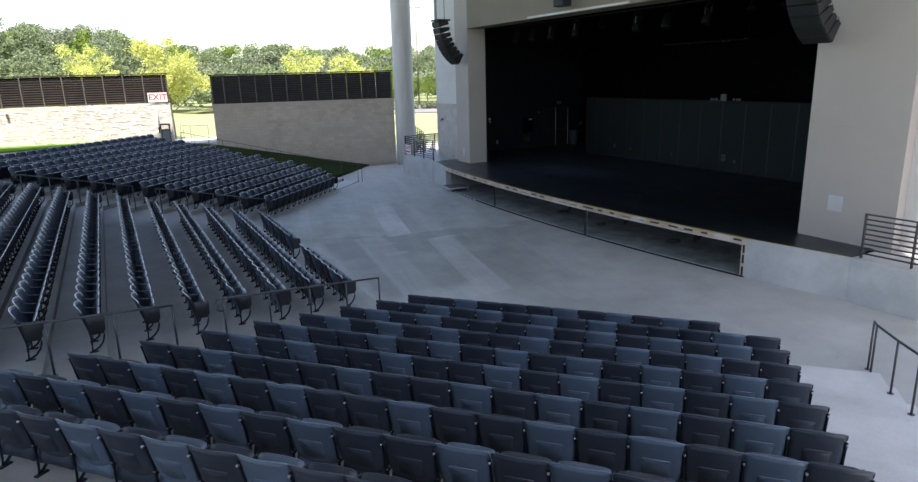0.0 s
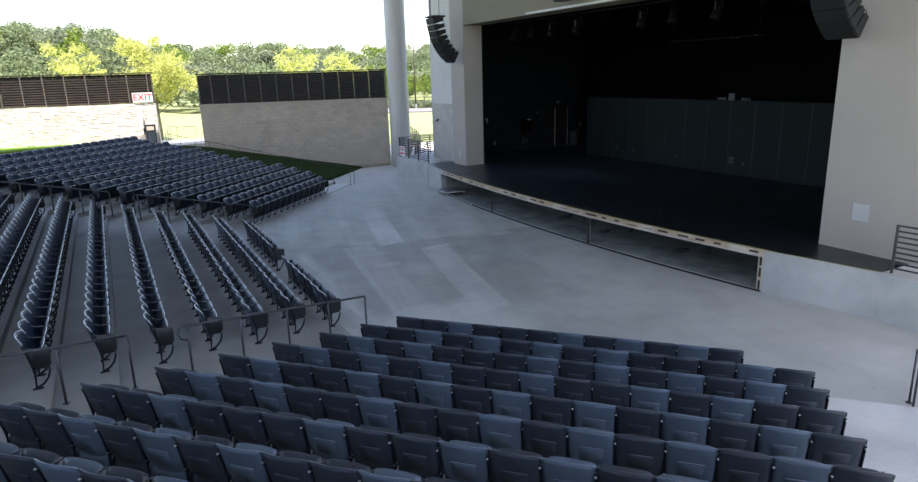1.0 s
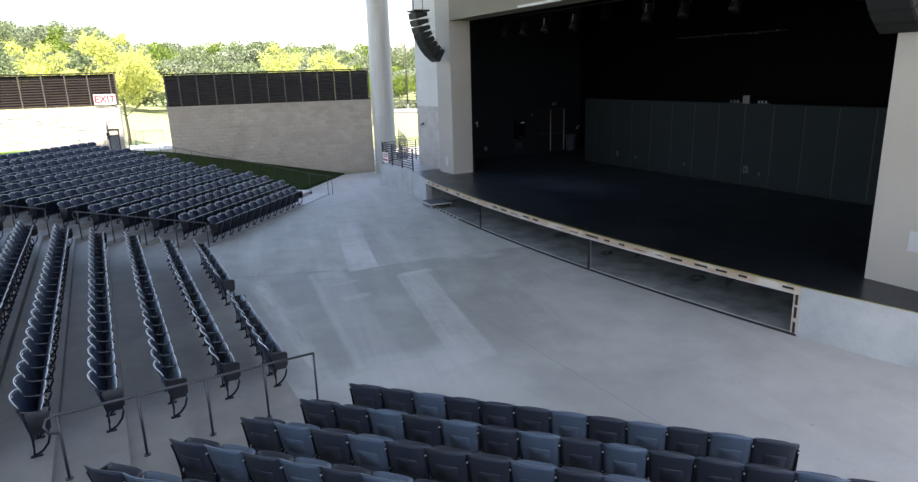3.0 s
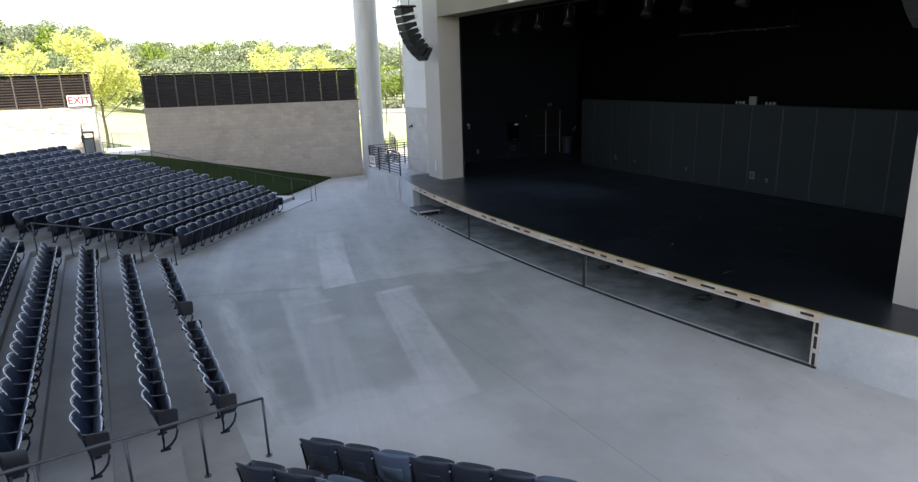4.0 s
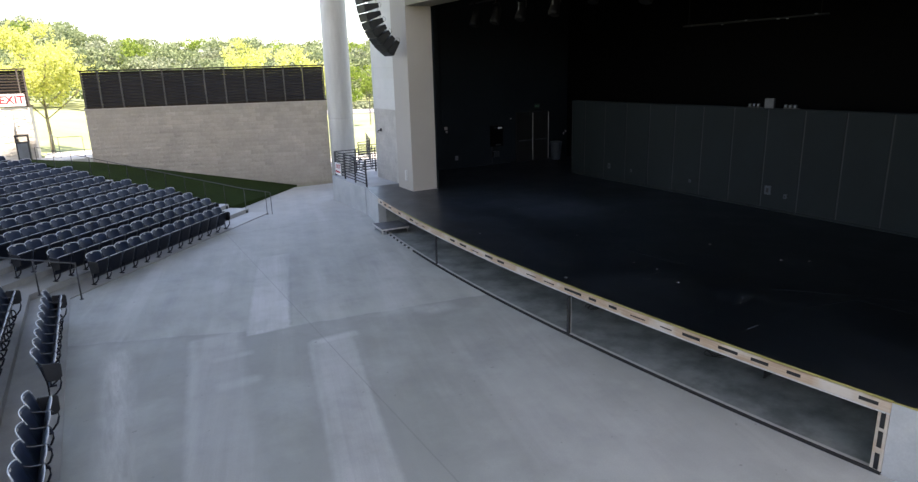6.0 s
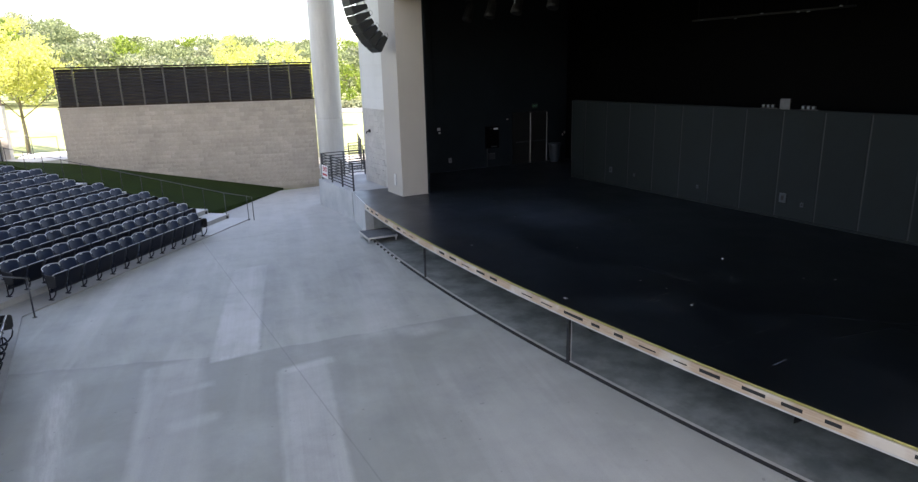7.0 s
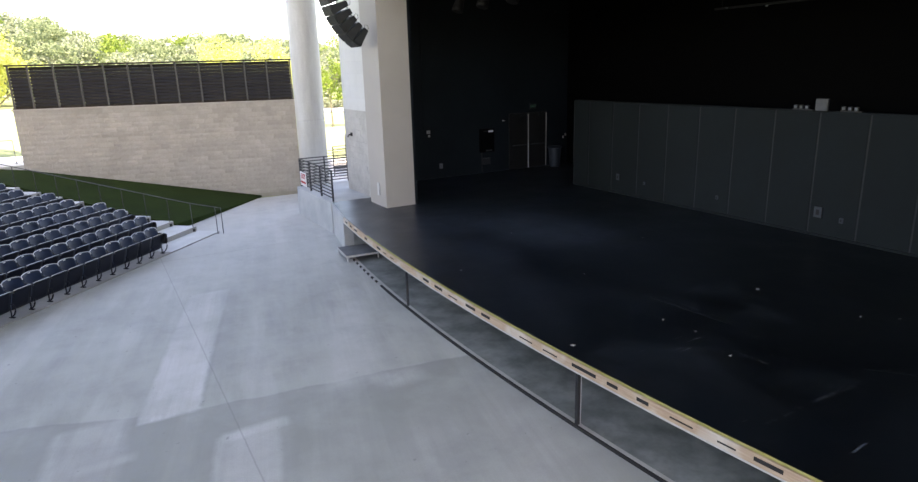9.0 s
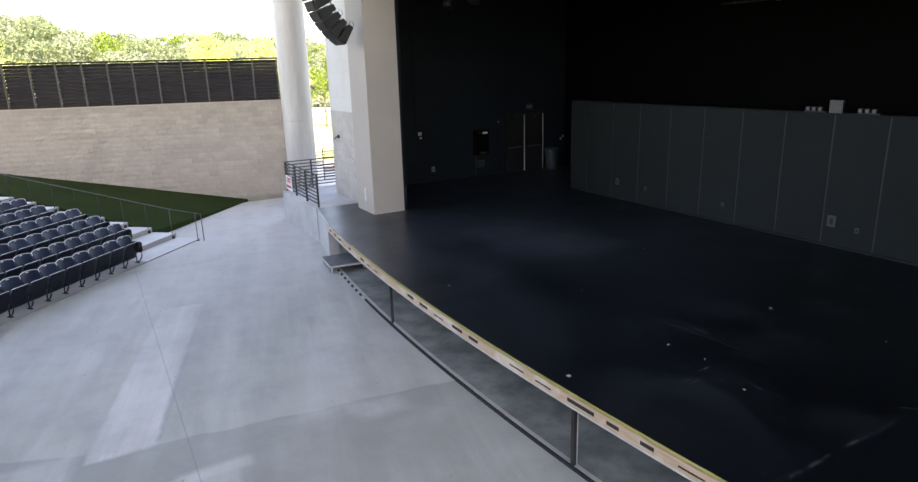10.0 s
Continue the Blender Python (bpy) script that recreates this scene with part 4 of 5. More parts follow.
        tone = "blue" if pattern[i % len(pattern)] == "B" else "dark"
        m = pose(p.x, p.y, z, 0, 0, math.degrees(angle))
        if single:
            build_chair(m, tone, ends, bank)
        else:
            SPARE.append((m, tone, ends))


def join_spare_chairs():
    """All chairs past the nearest ones, as one object."""
    mats = [M_SEATDARK, M_SEATBLUE, M_RIM, M_IRON, M_PAN, M_PALETRIM, M_SEATFRONT, M_RAIL]
    raw = {}
    for key, me in CHAIR.items():
        co = np.empty(len(me.vertices) * 3)
        me.vertices.foreach_get("co", co)
        raw[key] = (np.c_[co.reshape(-1, 3), np.ones(len(me.vertices))], [tuple(p.vertices) for p in me.polygons], [mats.index(me.materials[p.material_index]) if me.materials[p.material_index] in mats else 3 for p in me.polygons])
    verts, faces, index, count = [], [], [], 0
    half = PITCH / 2
    for m, tone, ends in SPARE:
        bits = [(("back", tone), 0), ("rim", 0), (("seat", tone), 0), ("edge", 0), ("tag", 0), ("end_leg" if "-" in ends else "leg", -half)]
        bits += [("arm", -half)]
        bits += [("panel", -half)] if "-" in ends else []
        bits += [("end_leg", half), ("panel", half)] if "+" in ends else []
        for key, dy in bits:
            co, polys, slot = raw[key]
            w = np.array(m @ Matrix.Translation((0, dy, 0)))
            verts.append((co @ w.T)[:, :3])
            faces += [tuple(v + count for v in p) for p in polys]
            index += slot
            count += len(co)
    me = bpy.data.meshes.new("chair_rows")
    me.from_pydata(np.concatenate(verts).tolist(), [], faces)
    for mat in mats:
        me.materials.append(mat)
    me.polygons.foreach_set("material_index", index)
    shade(me)
    tagged(new("chair_rows", me), "rows of charcoal and slate blue folding chairs on upper tiers", "chairs", kind="stuff")


NEAR_ANGLE = math.atan2(NORM.y, NORM.x)
# colours of the near rows, read from the aisle outwards
NEAR_ROWS = ["DDBDDDBDBDBD", "DDBDBDBDBDDDBD", "DBDBDDDBDBDBDBD", "DBDBDBDDBDDBDBDD", "DBDDBDBDBDBDBDBD", "DBDBDDBDDBDBDBDBD",
             "DDBDDDBDDBDBDBDBD", "DDBDBDBDDBDDBDBDBD", "BDBDBDBDBDDBDBDBDB", "DDBDDBDBDBDDBDBDBDB"]


def build_seating():
    rng = random.Random(11)
    for k, pattern in enumerate(NEAR_ROWS):
        n = len(pattern)
        end = Vector((6.69 - 0.887 * k, 12.94 - 0.367 * k))
        reach = PITCH * (11.97 if k == 0 else 14.3 + 0.62 * (k - 1))
        start = end + ALONG * reach               # open end; local +y runs back to the aisle
        build_row(start, NEAR_ANGLE, n, BASE + RISE * k, pattern[::-1], "near", True, reach / n)
    for k in range(12):
        x, z = 5.9 - 0.893 * k, BASE + RISE * k
        if k == 0:
            build_row(Vector((x, 15.1)), 0.0, 7, z, "DBDDBDB", "middle")
            build_row(Vector((x, 20.2)), 0.0, 8, z, "BDDBDBDD", "middle")
            continue
        y0, y1 = 15.1 - 0.375 * k, 24.5 + 0.44 * k
        n = round((y1 - y0) / PITCH)
        build_row(Vector((x, (y0 + y1) / 2 - n * PITCH / 2)), 0.0, n, z, "".join(rng.choice("BD") for _ in range(n)), "middle", k < 3)
    for k in range(13):
        start = Vector(mirror((6.69 - 0.887 * k, 12.94 - 0.367 * k)))
        n = [12, 14, 15, 16, 16, 17, 17, 18, 19, 19, 20, 20, 21][k]
        build_row(start, -NEAR_ANGLE, n, BASE + RISE * k, "".join(rng.choice("BDD") for _ in range(n)), "far", k < 5)


build_seating()
join_spare_chairs()


# ---- handrails ----
def handrail(points, feet, label, loop=True, radius=0.021, posts=None):
    """A round top rail along points, with posts down to the given feet heights."""
    rail = thing("handrail", pose(*points[0][:2], feet[0]), label, "handrail", "handrails of the bowl")
    inv = rail.matrix_basis.inverted()
    pts = [inv @ Vector(p) for p in points]
    line = list(pts)
    if loop:
        d = (pts[-1] - pts[-2]).normalized()
        e = pts[-1]
        line += [e + d * 0.12 - Vector((0, 0, 0.03)), e + d * 0.16 - Vector((0, 0, 0.12)), e + d * 0.12 - Vector((0, 0, 0.22)), e - Vector((0, 0, 0.25))]
    part("top_rail", tube(line, radius, 8), M_RAIL, rail, smooth=True)
    for i, (p, foot) in enumerate(zip(pts, feet)):
        if posts and i not in posts:
            continue
        part("post", tube([p, (p.x, p.y, foot - feet[0])], radius * 0.9, 8), M_IRON if posts and i > 1 else M_RAIL, rail, smooth=True)
        part("foot_plate", lathe([(0.05, 0), (0.05, 0.012)], 12, m=Matrix.Translation((p.x, p.y, foot - feet[0]))), M_RAIL, rail)
    return rail


TURF_POSTS = tuple(range(13))


def build_handrails():
    for s0, s1, n in ((0.0, 4.1, 5), (5.1, 9.2, 5)):
        for flip in (False, True):
            pts, feet = [], []
            for i in range(n):
                s = s0 + (s1 - s0) * i / (n - 1)
                p = (6.46 - 0.885 * s, 14.1 - 0.34 * s)
                p = mirror(p) if flip else p
                foot = BASE + RISE * math.floor(s + 0.01) if s > 0.05 else 0.0
                pts.append((*p, 0.965 + 0.15 * s))
                feet.append(foot)
            handrail(pts, feet, "dark grey tubular handrail along the concrete aisle steps")
    # outer stairs of both banks
    base = NORM * (near_line(0) + 0.15) + ALONG * 4.0
    pts, feet = [], []
    for d in (-0.05, 0.14, 1.3, 2.3, 3.3):
        p = base - NORM * d
        pts.append((p.x, p.y, 0.95 + 0.182 * max(0, d - 0.3)))
        feet.append(0.0 if d < 0.2 else BASE + RISE * math.floor((d - 0.15) / TREAD))
    handrail(pts, feet, "dark grey tubular handrail beside the outer steps", loop=False)
    pts, feet = [], []
    for k in range(13):
        d = max(0.12, 0.05 + TREAD * k) if k else 0.0
        p = Vector(mirror(base - NORM * (d + 0.12)))
        pts.append((p.x, p.y, 0.93 + 0.172 * max(0, d - 0.3)))
        feet.append(BASE + RISE * (k - 1) if k else 0.0)
    rail = handrail(pts, feet, "thin grey tubular handrail climbing beside the turf bank", loop=False, radius=0.014, posts=TURF_POSTS)
    inv = rail.matrix_basis.inverted()
    low = inv @ Vector((*mirror(base + NORM * 0.1), 0.9))
    foot = low - Vector((0, 0, 0.9))
    part("end_post", tube([inv @ Vector(pts[0]), low, foot], 0.014, 8), M_RAIL, rail, smooth=True)
    for p, foot in [(pts[i], feet[i]) for i in TURF_POSTS[1:]]:
        q = inv @ Vector((p[0], p[1], foot))
        part("post_base", box(q.x - 0.06, q.x + 0.06, q.y - 0.06, q.y + 0.06, q.z, q.z + 0.11, 0.008), M_IRON, rail, "dark metal post shoe")


build_handrails()


def bar_guard(name, a, b, z, high, bars, label, posts=3):
    """Guard of flat horizontal bars between posts."""
    a, b = Vector(a), Vector(b)
    guard = thing(name, pose(a.x, a.y, z, 0, 0, math.degrees(math.atan2(b.y - a.y, b.x - a.x))), label, "guard rail", "guards of the landing")
    length = (b - a).length
    for i in range(posts):
        x = length * i / (posts - 1)
        part("post", box(x - 0.022, x + 0.022, -0.03, 0.03, 0, high, 0.005), M_RAIL, guard)
    for j in range(bars):
        zz = 0.12 + (high - 0.14) * j / (bars - 1)
        part("bar", box(0.02, length - 0.02, -0.014, 0.014, zz - 0.018, zz + 0.018), M_RAIL, guard)
    return guard


bar_guard("guard_rail", (16.46, 34.93), (16.46, 31.3), DECK, 1.07, 9, "dark grey horizontal-bar guard rail on the landing", 4)
bar_guard("guard_rail", (16.5, 34.95), (19.3, 34.95), DECK, 1.07, 9, "dark grey horizontal-bar guard rail at the landing end", 4)
bar_guard("guard_rail", (16.5, 8.85), (16.75, 4.6), DECK, 1.07, 9, "dark grey horizontal-bar guard rail on the landing", 5)


# ---- line arrays ----
def build_array(x, y, top, label):
    """Eight wedge cabinets in a curve that tilts downwards, on a bumper and chains."""
    rig = thing("line_array", pose(x, y, top), label, "loudspeaker", "line arrays beside the stage")
    high, deep, wide = 0.29, 0.5, 0.78
    cab = bmesh.new()
    sides = [(0.0, 0.0), (0.0, -high + 0.012), (0.10, -high + 0.03), (deep, -high + 0.075), (deep, -0.065), (0.10, -0.018)]
    for yy in (-wide / 2, wide / 2):
        for px, pz in sides:
            cab.verts.new((px, yy, pz))
    cab.verts.ensure_lookup_table()
    n = len(sides)
    cab.faces.new(cab.verts[:n])
    cab.faces.new(cab.verts[n:][::-1])
    for i in range(n):
        j = (i + 1) % n
        cab.faces.new((cab.verts[i], cab.verts[n + i], cab.verts[n + j], cab.verts[j]))
    bmesh.ops.recalc_face_normals(cab, faces=cab.faces)
    bmesh.ops.bevel(cab, geom=cab.edges[:], offset=0.008, segments=1, affect="EDGES")
    cabinet = mesh_of("cabinet", cab, M_SPEAKER)
    grille = mesh_of("grille", box(-0.022, -0.002, -wide / 2 + 0.03, wide / 2 - 0.03, -high + 0.03, -0.012, 0.004), M_GRILLE)
    link = mesh_of("rigging_link", box(deep - 0.05, deep - 0.02, -0.02, 0.02, -0.09, 0.04), M_STEEL)
    loop = mesh_of("cable_loop", tube([(deep, 0, -0.1), (deep + 0.09, 0.0, -0.06), (deep + 0.13, 0.0, -0.13), (deep + 0.08, 0.0, -0.21), (deep, 0, -0.2)], 0.008, 5), M_SPEAKER)
    m = Matrix()
    for i, turn in enumerate((9, 3, 4, 6, 7, 8, 8, 8)):
        m = m @ Matrix.Rotation(radians(-turn), 4, "Y")
        unit = part("cabinet", cabinet, None, rig, m=m.copy())
        part("grille", grille, None, unit, "black perforated grille")
        for yy in (-0.3, 0.3):
            part("rigging_link", link, None, unit, m=Matrix.Translation((0, yy, 0)))
        if i % 2:
            part("cable_loop", loop, None, unit, m=Matrix.Translation((0, -0.3, 0)))
        m = m @ Matrix.Translation((0, 0, -high))
    part("bumper", box(-0.06, 0.62, -0.4, 0.4, 0.03, 0.1, 0.01), M_SPEAKER, rig, "black steel bumper frame")
    for yy in (-0.3, 0.3):
        part("bumper_post", box(0.3, 0.36, yy - 0.03, yy + 0.03, 0.0, 0.04), M_SPEAKER, rig)
    for px, yy in ((0.05, -0.05), (0.05, 0.05), (0.5, 0.0)):
        part("chain", tube([(px, yy, 0.1), (px, yy, 22.0 - top)], 0.016, 6), M_SPEAKER, rig)
    return rig


build_array(15.85, 29.35, 7.96, "black curved line array hanging beside the pier")
build_array(15.85, 10.76, 7.98, "black curved line array hanging beside the pier")


def build_fill_speaker(x, y, z):
    box_thing = thing("fill_speaker", pose(x, y, z), "small black loudspeaker hanging before the header", "loudspeaker")
    part("cabinet", box(-0.2, 0.2, -0.3, 0.3, 0.0, 0.3, 0.03), M_SPEAKER, box_thing)
    part("grille", box(-0.215, -0.202, -0.27, 0.27, 0.03, 0.27), M_GRILLE, box_thing)
    part("rod", tube([(0, 0, 0.3), (0, 0, 22.0 - z)], 0.012, 6), M_SPEAKER, box_thing)


build_fill_speaker(17.0, 21.03, 7.86)


# ---- on the stage ----
def build_partition():
    """Free-standing low wall of grey panels across the back of the stage."""
    y0, y1, wide = 8.4, 28.92, 1.17
    wall = structure("partition", box(24.84, 25.0, y0, y1, DECK, 4.07), M_PANEL, "dark grey panelled partition across the stage")
    part("cap", box(24.8, 25.02, y0, y1, 4.07, 4.1), M_PANEL, wall, "grey top edge")
    y = 19.92 - 10 * wide
    while y < y1:
        a, b = max(y, y0), min(y + wide, y1)
        if b - a > 0.1:
            part("panel", box(24.815, 24.838, a + 0.022, b - 0.022, DECK + 0.06, 4.06, 0.006), M_PANEL, wall)
            part("seam", box(24.826, 24.839, b - 0.017, b + 0.017, DECK + 0.06, 4.06), M_SEAM, wall, "paler grey batten")
        y += wide
    part("skirting", box(24.8, 24.838, y0, y1, DECK + 0.001, DECK + 0.055), M_PANEL, wall)
    for yy, z, w, h in ((19.69, 1.68, 0.2, 0.26), (26.6, 1.64, 0.13, 0.2), (25.41, 1.59, 0.07, 0.1), (22.63, 1.57, 0.08, 0.1), (19.11, 1.57, 0.09, 0.12)):
        outlet = thing("outlet_box", pose(24.813, yy, z), "small grey outlet box on the dark partition", "outlet", "outlets on the stage")
        part("plate", box(-0.03, 0.0, -w / 2, w / 2, -h / 2, h / 2, 0.006), M_STAGEBIN, outlet)
        part("socket", box(-0.036, -0.031, -w / 5, w / 5, -h / 4, h / 4), M_RUBBER, outlet)
    return wall


build_partition()


def build_ledge_boxes():
    b = thing("junction_box", pose(24.9, 19.94, 4.1), "grey metal junction box on top of the partition", "junction box")
    part("body", box(-0.06, 0.02, -0.15, 0.15, 0, 0.28, 0.006), M_RAIL, b)
    part("cover", box(-0.066, -0.061, -0.13, 0.13, 0.02, 0.26), M_RAIL, b)
    for y0, n in ((20.32, 3), (19.14, 3)):
        strip = thing("work_light", pose(24.9, y0, 4.1), "small pale work light cluster on the partition", "work light", "work lights on the partition")
        part("base", box(-0.04, 0.04, -0.14, 0.36, 0.0, 0.02), M_IRON, strip)
        for i in range(n):
            head = part("lamp_head", box(-0.03, 0.03, i * 0.145 - 0.05, i * 0.145 + 0.05, 0.021, 0.115, 0.012), M_IRON, strip)
            part("lens", box(-0.036, -0.031, i * 0.145 - 0.034, i * 0.145 + 0.034, 0.04, 0.1), M_BIN, head, "pale lens")


build_ledge_boxes()
SIDE = 33.16


def build_stage_door():
    door = tagged(thing("door_1", pose(0, 0, 0), "dark double door with push bars in the black wall", "door"), kind="structure")
    z0, z1 = DECK + 0.005, 3.36
    for x0, x1 in ((24.92, 25.82), (25.86, 26.76)):
        leaf = part("leaf", box(x0, x1, SIDE - 0.05, SIDE - 0.004, z0, z1, 0.004), M_DOOR, door)
        part("push_bar", box(x0 + 0.08, x1 - 0.08, SIDE - 0.12, SIDE - 0.07, 2.06, 2.1, 0.01), M_STAGEBIN, leaf, "grey metal push bar")
        part("closer", box(x1 - 0.4, x1 - 0.1, SIDE - 0.09, SIDE - 0.052, z1 - 0.12, z1 - 0.05, 0.005), M_SEAM, leaf, "grey door closer")
    part("astragal", box(25.822, 25.858, SIDE - 0.062, SIDE - 0.004, z0, z1), M_PALETRIM, door, "pale metal meeting strip")
    part("jamb", box(26.762, 26.792, SIDE - 0.062, SIDE - 0.004, z0, z1), M_PALETRIM, door, "pale metal jamb edge")
    part("jamb", box(24.87, 24.918, SIDE - 0.062, SIDE - 0.004, z0, z1), M_DOOR, door)
    part("head", box(24.87, 26.792, SIDE - 0.062, SIDE - 0.004, z1 + 0.002, z1 + 0.05), M_DOOR, door)
    part("threshold", box(24.87, 26.792, SIDE - 0.1, SIDE - 0.004, DECK + 0.001, DECK + 0.004), M_SEAM, door)


build_stage_door()


def text_mesh(words, size, material):
    curve = bpy.data.curves.new("lettering", "FONT")
    curve.body, curve.size, curve.extrude, curve.align_x, curve.align_y = words, size, 0.002, "CENTER", "CENTER"
    curve.offset = 0.022 * size
    holder = bpy.data.objects.new("lettering", curve)
    scene.collection.objects.link(holder)
    me = bpy.data.meshes.new_from_object(holder.evaluated_get(bpy.context.evaluated_depsgraph_get()))
    bpy.data.objects.remove(holder)
    bpy.data.curves.remove(curve)
    me.materials.clear()
    me.materials.append(material)
    return me


FACING = Matrix.Rotation(math.pi / 2, 4, "X")     # lettering upright, read from -y


def build_wall_things():
    cab = thing("electrical_cabinet", pose(23.42, SIDE, 1.94), "black electrical cabinet with pale label on the wall", "electrical cabinet")
    part("body", box(0, 0.63, -0.16, -0.002, 0, 0.95, 0.01), M_BLACKROOF, cab)
    part("door", box(0.02, 0.61, -0.176, -0.162, 0.03, 0.92, 0.005), M_BLACKROOF, cab)
    part("label_plate", box(0.34, 0.56, -0.182, -0.177, 0.81, 0.88), M_WHITE, cab)
    part("label_plate", box(0.12, 0.3, -0.182, -0.177, 0.84, 0.87), M_SEAM, cab)
    part("socket_row", box(0.2, 0.5, -0.19, -0.177, 0.04, 0.1), M_SEAM, cab)
    part("conduit", tube([(0.08, -0.05, 0.0), (0.08, -0.05, 1.084 - 1.94)], 0.02, 8), M_SEAM, cab)
    low = thing("outlet_box", pose(23.56, SIDE, 1.43), "dark outlet box below the electrical cabinet", "outlet", "outlets on the stage")
    part("plate", box(0, 0.34, -0.08, -0.002, 0, 0.26, 0.008), M_IRON, low)
    part("cover", box(0.04, 0.3, -0.09, -0.082, 0.03, 0.23, 0.004), M_SEAM, low)
    sign = thing("exit_sign", pose(26.1, SIDE, 3.66), "small dim exit sign above the stage door", "sign")
    part("case", box(-0.16, 0.16, -0.05, -0.002, -0.12, 0.12, 0.008), M_SEAM, sign)
    part("lettering", text_mesh("EXIT", 0.14, leaf_green), None, sign, "green lettering", m=Matrix.Translation((0, -0.053, 0)) @ FACING)
    for x, z, w, h, name, label in ((21.1, 2.93, 0.14, 0.12, "wall_switch", "pale switch plate on the black stage wall"), (21.13, 2.78, 0.08, 0.08, "wall_switch", "pale switch plate on the black stage wall"),
                                    (21.61, 1.56, 0.14, 0.2, "wall_switch", "grey switch plate low on the black wall"), (24.6, 3.15, 0.08, 0.04, "wall_sensor", "tiny pale sensor on the black stage wall"),
                                    (27.75, 2.25, 0.06, 0.1, "wall_switch", "pale switch plate on the black stage wall"), (27.87, 2.35, 0.06, 0.1, "wall_switch", "pale switch plate on the black stage wall")):
        plate = thing(name, pose(x, SIDE, z), label, name.replace("_", " "), "fittings on the stage wall")
        part("plate", box(-w / 2, w / 2, -0.03, -0.002, -h / 2, h / 2, 0.006), M_PALETRIM if "pale" in label else M_BIN, plate)
        part("toggle", box(-0.01, 0.01, -0.04, -0.031, -0.015, 0.015), M_SEAM, plate)
    pipe = thing("conduit_pipe", pose(20.9, SIDE, 2.95), "thin grey conduit running up the black wall", "conduit")
    part("pipe", tube([(0, -0.03, 0), (0, -0.03, 6.0)], 0.012, 6), M_PANEL, pipe)
    part("clip", box(-0.03, 0.03, -0.05, -0.002, 1.5, 1.54), M_PANEL, pipe)
    bin_ob = thing("trash_bin", pose(26.98, 32.75, DECK), "grey round plastic trash bin by the stage door", "trash bin")
    part("body", lathe([(0.2, 0.001), (0.22, 0.04), (0.27, 0.78), (0.275, 0.8)], 28), M_STAGEBIN, bin_ob, smooth=True)
    part("rim", lathe([(0.285, 0.78), (0.3, 0.8), (0.3, 0.84), (0.26, 0.86), (0.1, 0.87)], 28), M_STAGEBIN, bin_ob, smooth=True)


leaf_green = surface("dim_green_letters", (0.1, 0.3, 0.2), (0.14, 0.36, 0.24), 0.5)
build_wall_things()


def build_stage_lights():
    for x, z in ((20.0, 7.75), (22.0, 8.2)):
        pipe = thing("lighting_pipe", pose(x, AXIS, z), "black lighting pipe across the top of the stage", "lighting pipe", "lighting pipes over the stage")
        part("tube", tube([(0, -8.8, 0), (0, 8.8, 0)], 0.03, 8), M_SPEAKER, pipe, smooth=True)
        for yy in (-7, -2.5, 2.5, 7):
            part("hanger", tube([(0, yy, 0), (0, yy, 12.0 - z)], 0.008, 5), M_SPEAKER, pipe)
    batten = thing("lighting_pipe", pose(23.0, 19.5, 6.5), "black low lighting pipe with small painted glints", "lighting pipe", "lighting pipes over the stage")
    part("tube", tube([(0, -2.2, 0), (0, 2.2, 0)], 0.025, 8), M_LAMP, batten, smooth=True)
    for yy in (-2.0, 2.0):
        part("hanger", tube([(0, yy, 0), (0, yy, 5.5)], 0.006, 5), M_LAMP, batten)
    # small grey boxes put in for the glints along the pipe
    for yy, zz in ((-1.9, 0.02), (-1.15, -0.03), (-0.9, -0.02), (0.05, 0.02), (0.8, -0.04), (1.85, 0.0)):
        part("clamp", box(-0.04, -0.02, yy - 0.035, yy + 0.035, zz - 0.015, zz + 0.015), M_STAGEBIN, batten, "small grey bit painted as a glint")
    rng = random.Random(5)
    spots = ((20.0, 28.6, 7.75, 0), (20.0, 27.2, 7.75, 0), (20.0, 25.7, 7.75, 1), (20.0, 23.95, 7.75, 1), (20.0, 20.2, 7.75, 1), (20.0, 18.7, 7.75, 0), (20.0, 16.8, 7.75, 1), (20.0, 13.4, 7.75, 0),
             (22.0, 16.6, 8.2, 0), (22.0, 15.3, 8.2, 0), (22.0, 24.5, 8.2, 0))
    for x, y, z, shiny in spots:
        lamp = thing("stage_light", pose(x, y, z, 0, 0, rng.uniform(-25, 25)), "black stage spotlight hanging from the lighting pipe", "stage light", "stage lights on the pipes")
        part("clamp", box(-0.04, 0.04, -0.03, 0.03, -0.12, 0.035, 0.006), M_LAMP, lamp)
        yoke = tube([(0, -0.19, -0.42), (0, -0.19, -0.16), (0, 0, -0.11), (0, 0.19, -0.16), (0, 0.19, -0.42)], 0.016, 6)
        part("yoke", yoke, M_IRON if shiny else M_LAMP, lamp)
        head = lathe([(0.08, -0.25), (0.13, -0.2), (0.14, 0.05), (0.17, 0.22), (0.17, 0.3)], 18, m=Matrix.Translation((0, 0, -0.5)) @ Matrix.Rotation(radians(200), 4, "Y"))
        body = part("lamp_head", head, M_LAMP, lamp, smooth=True)
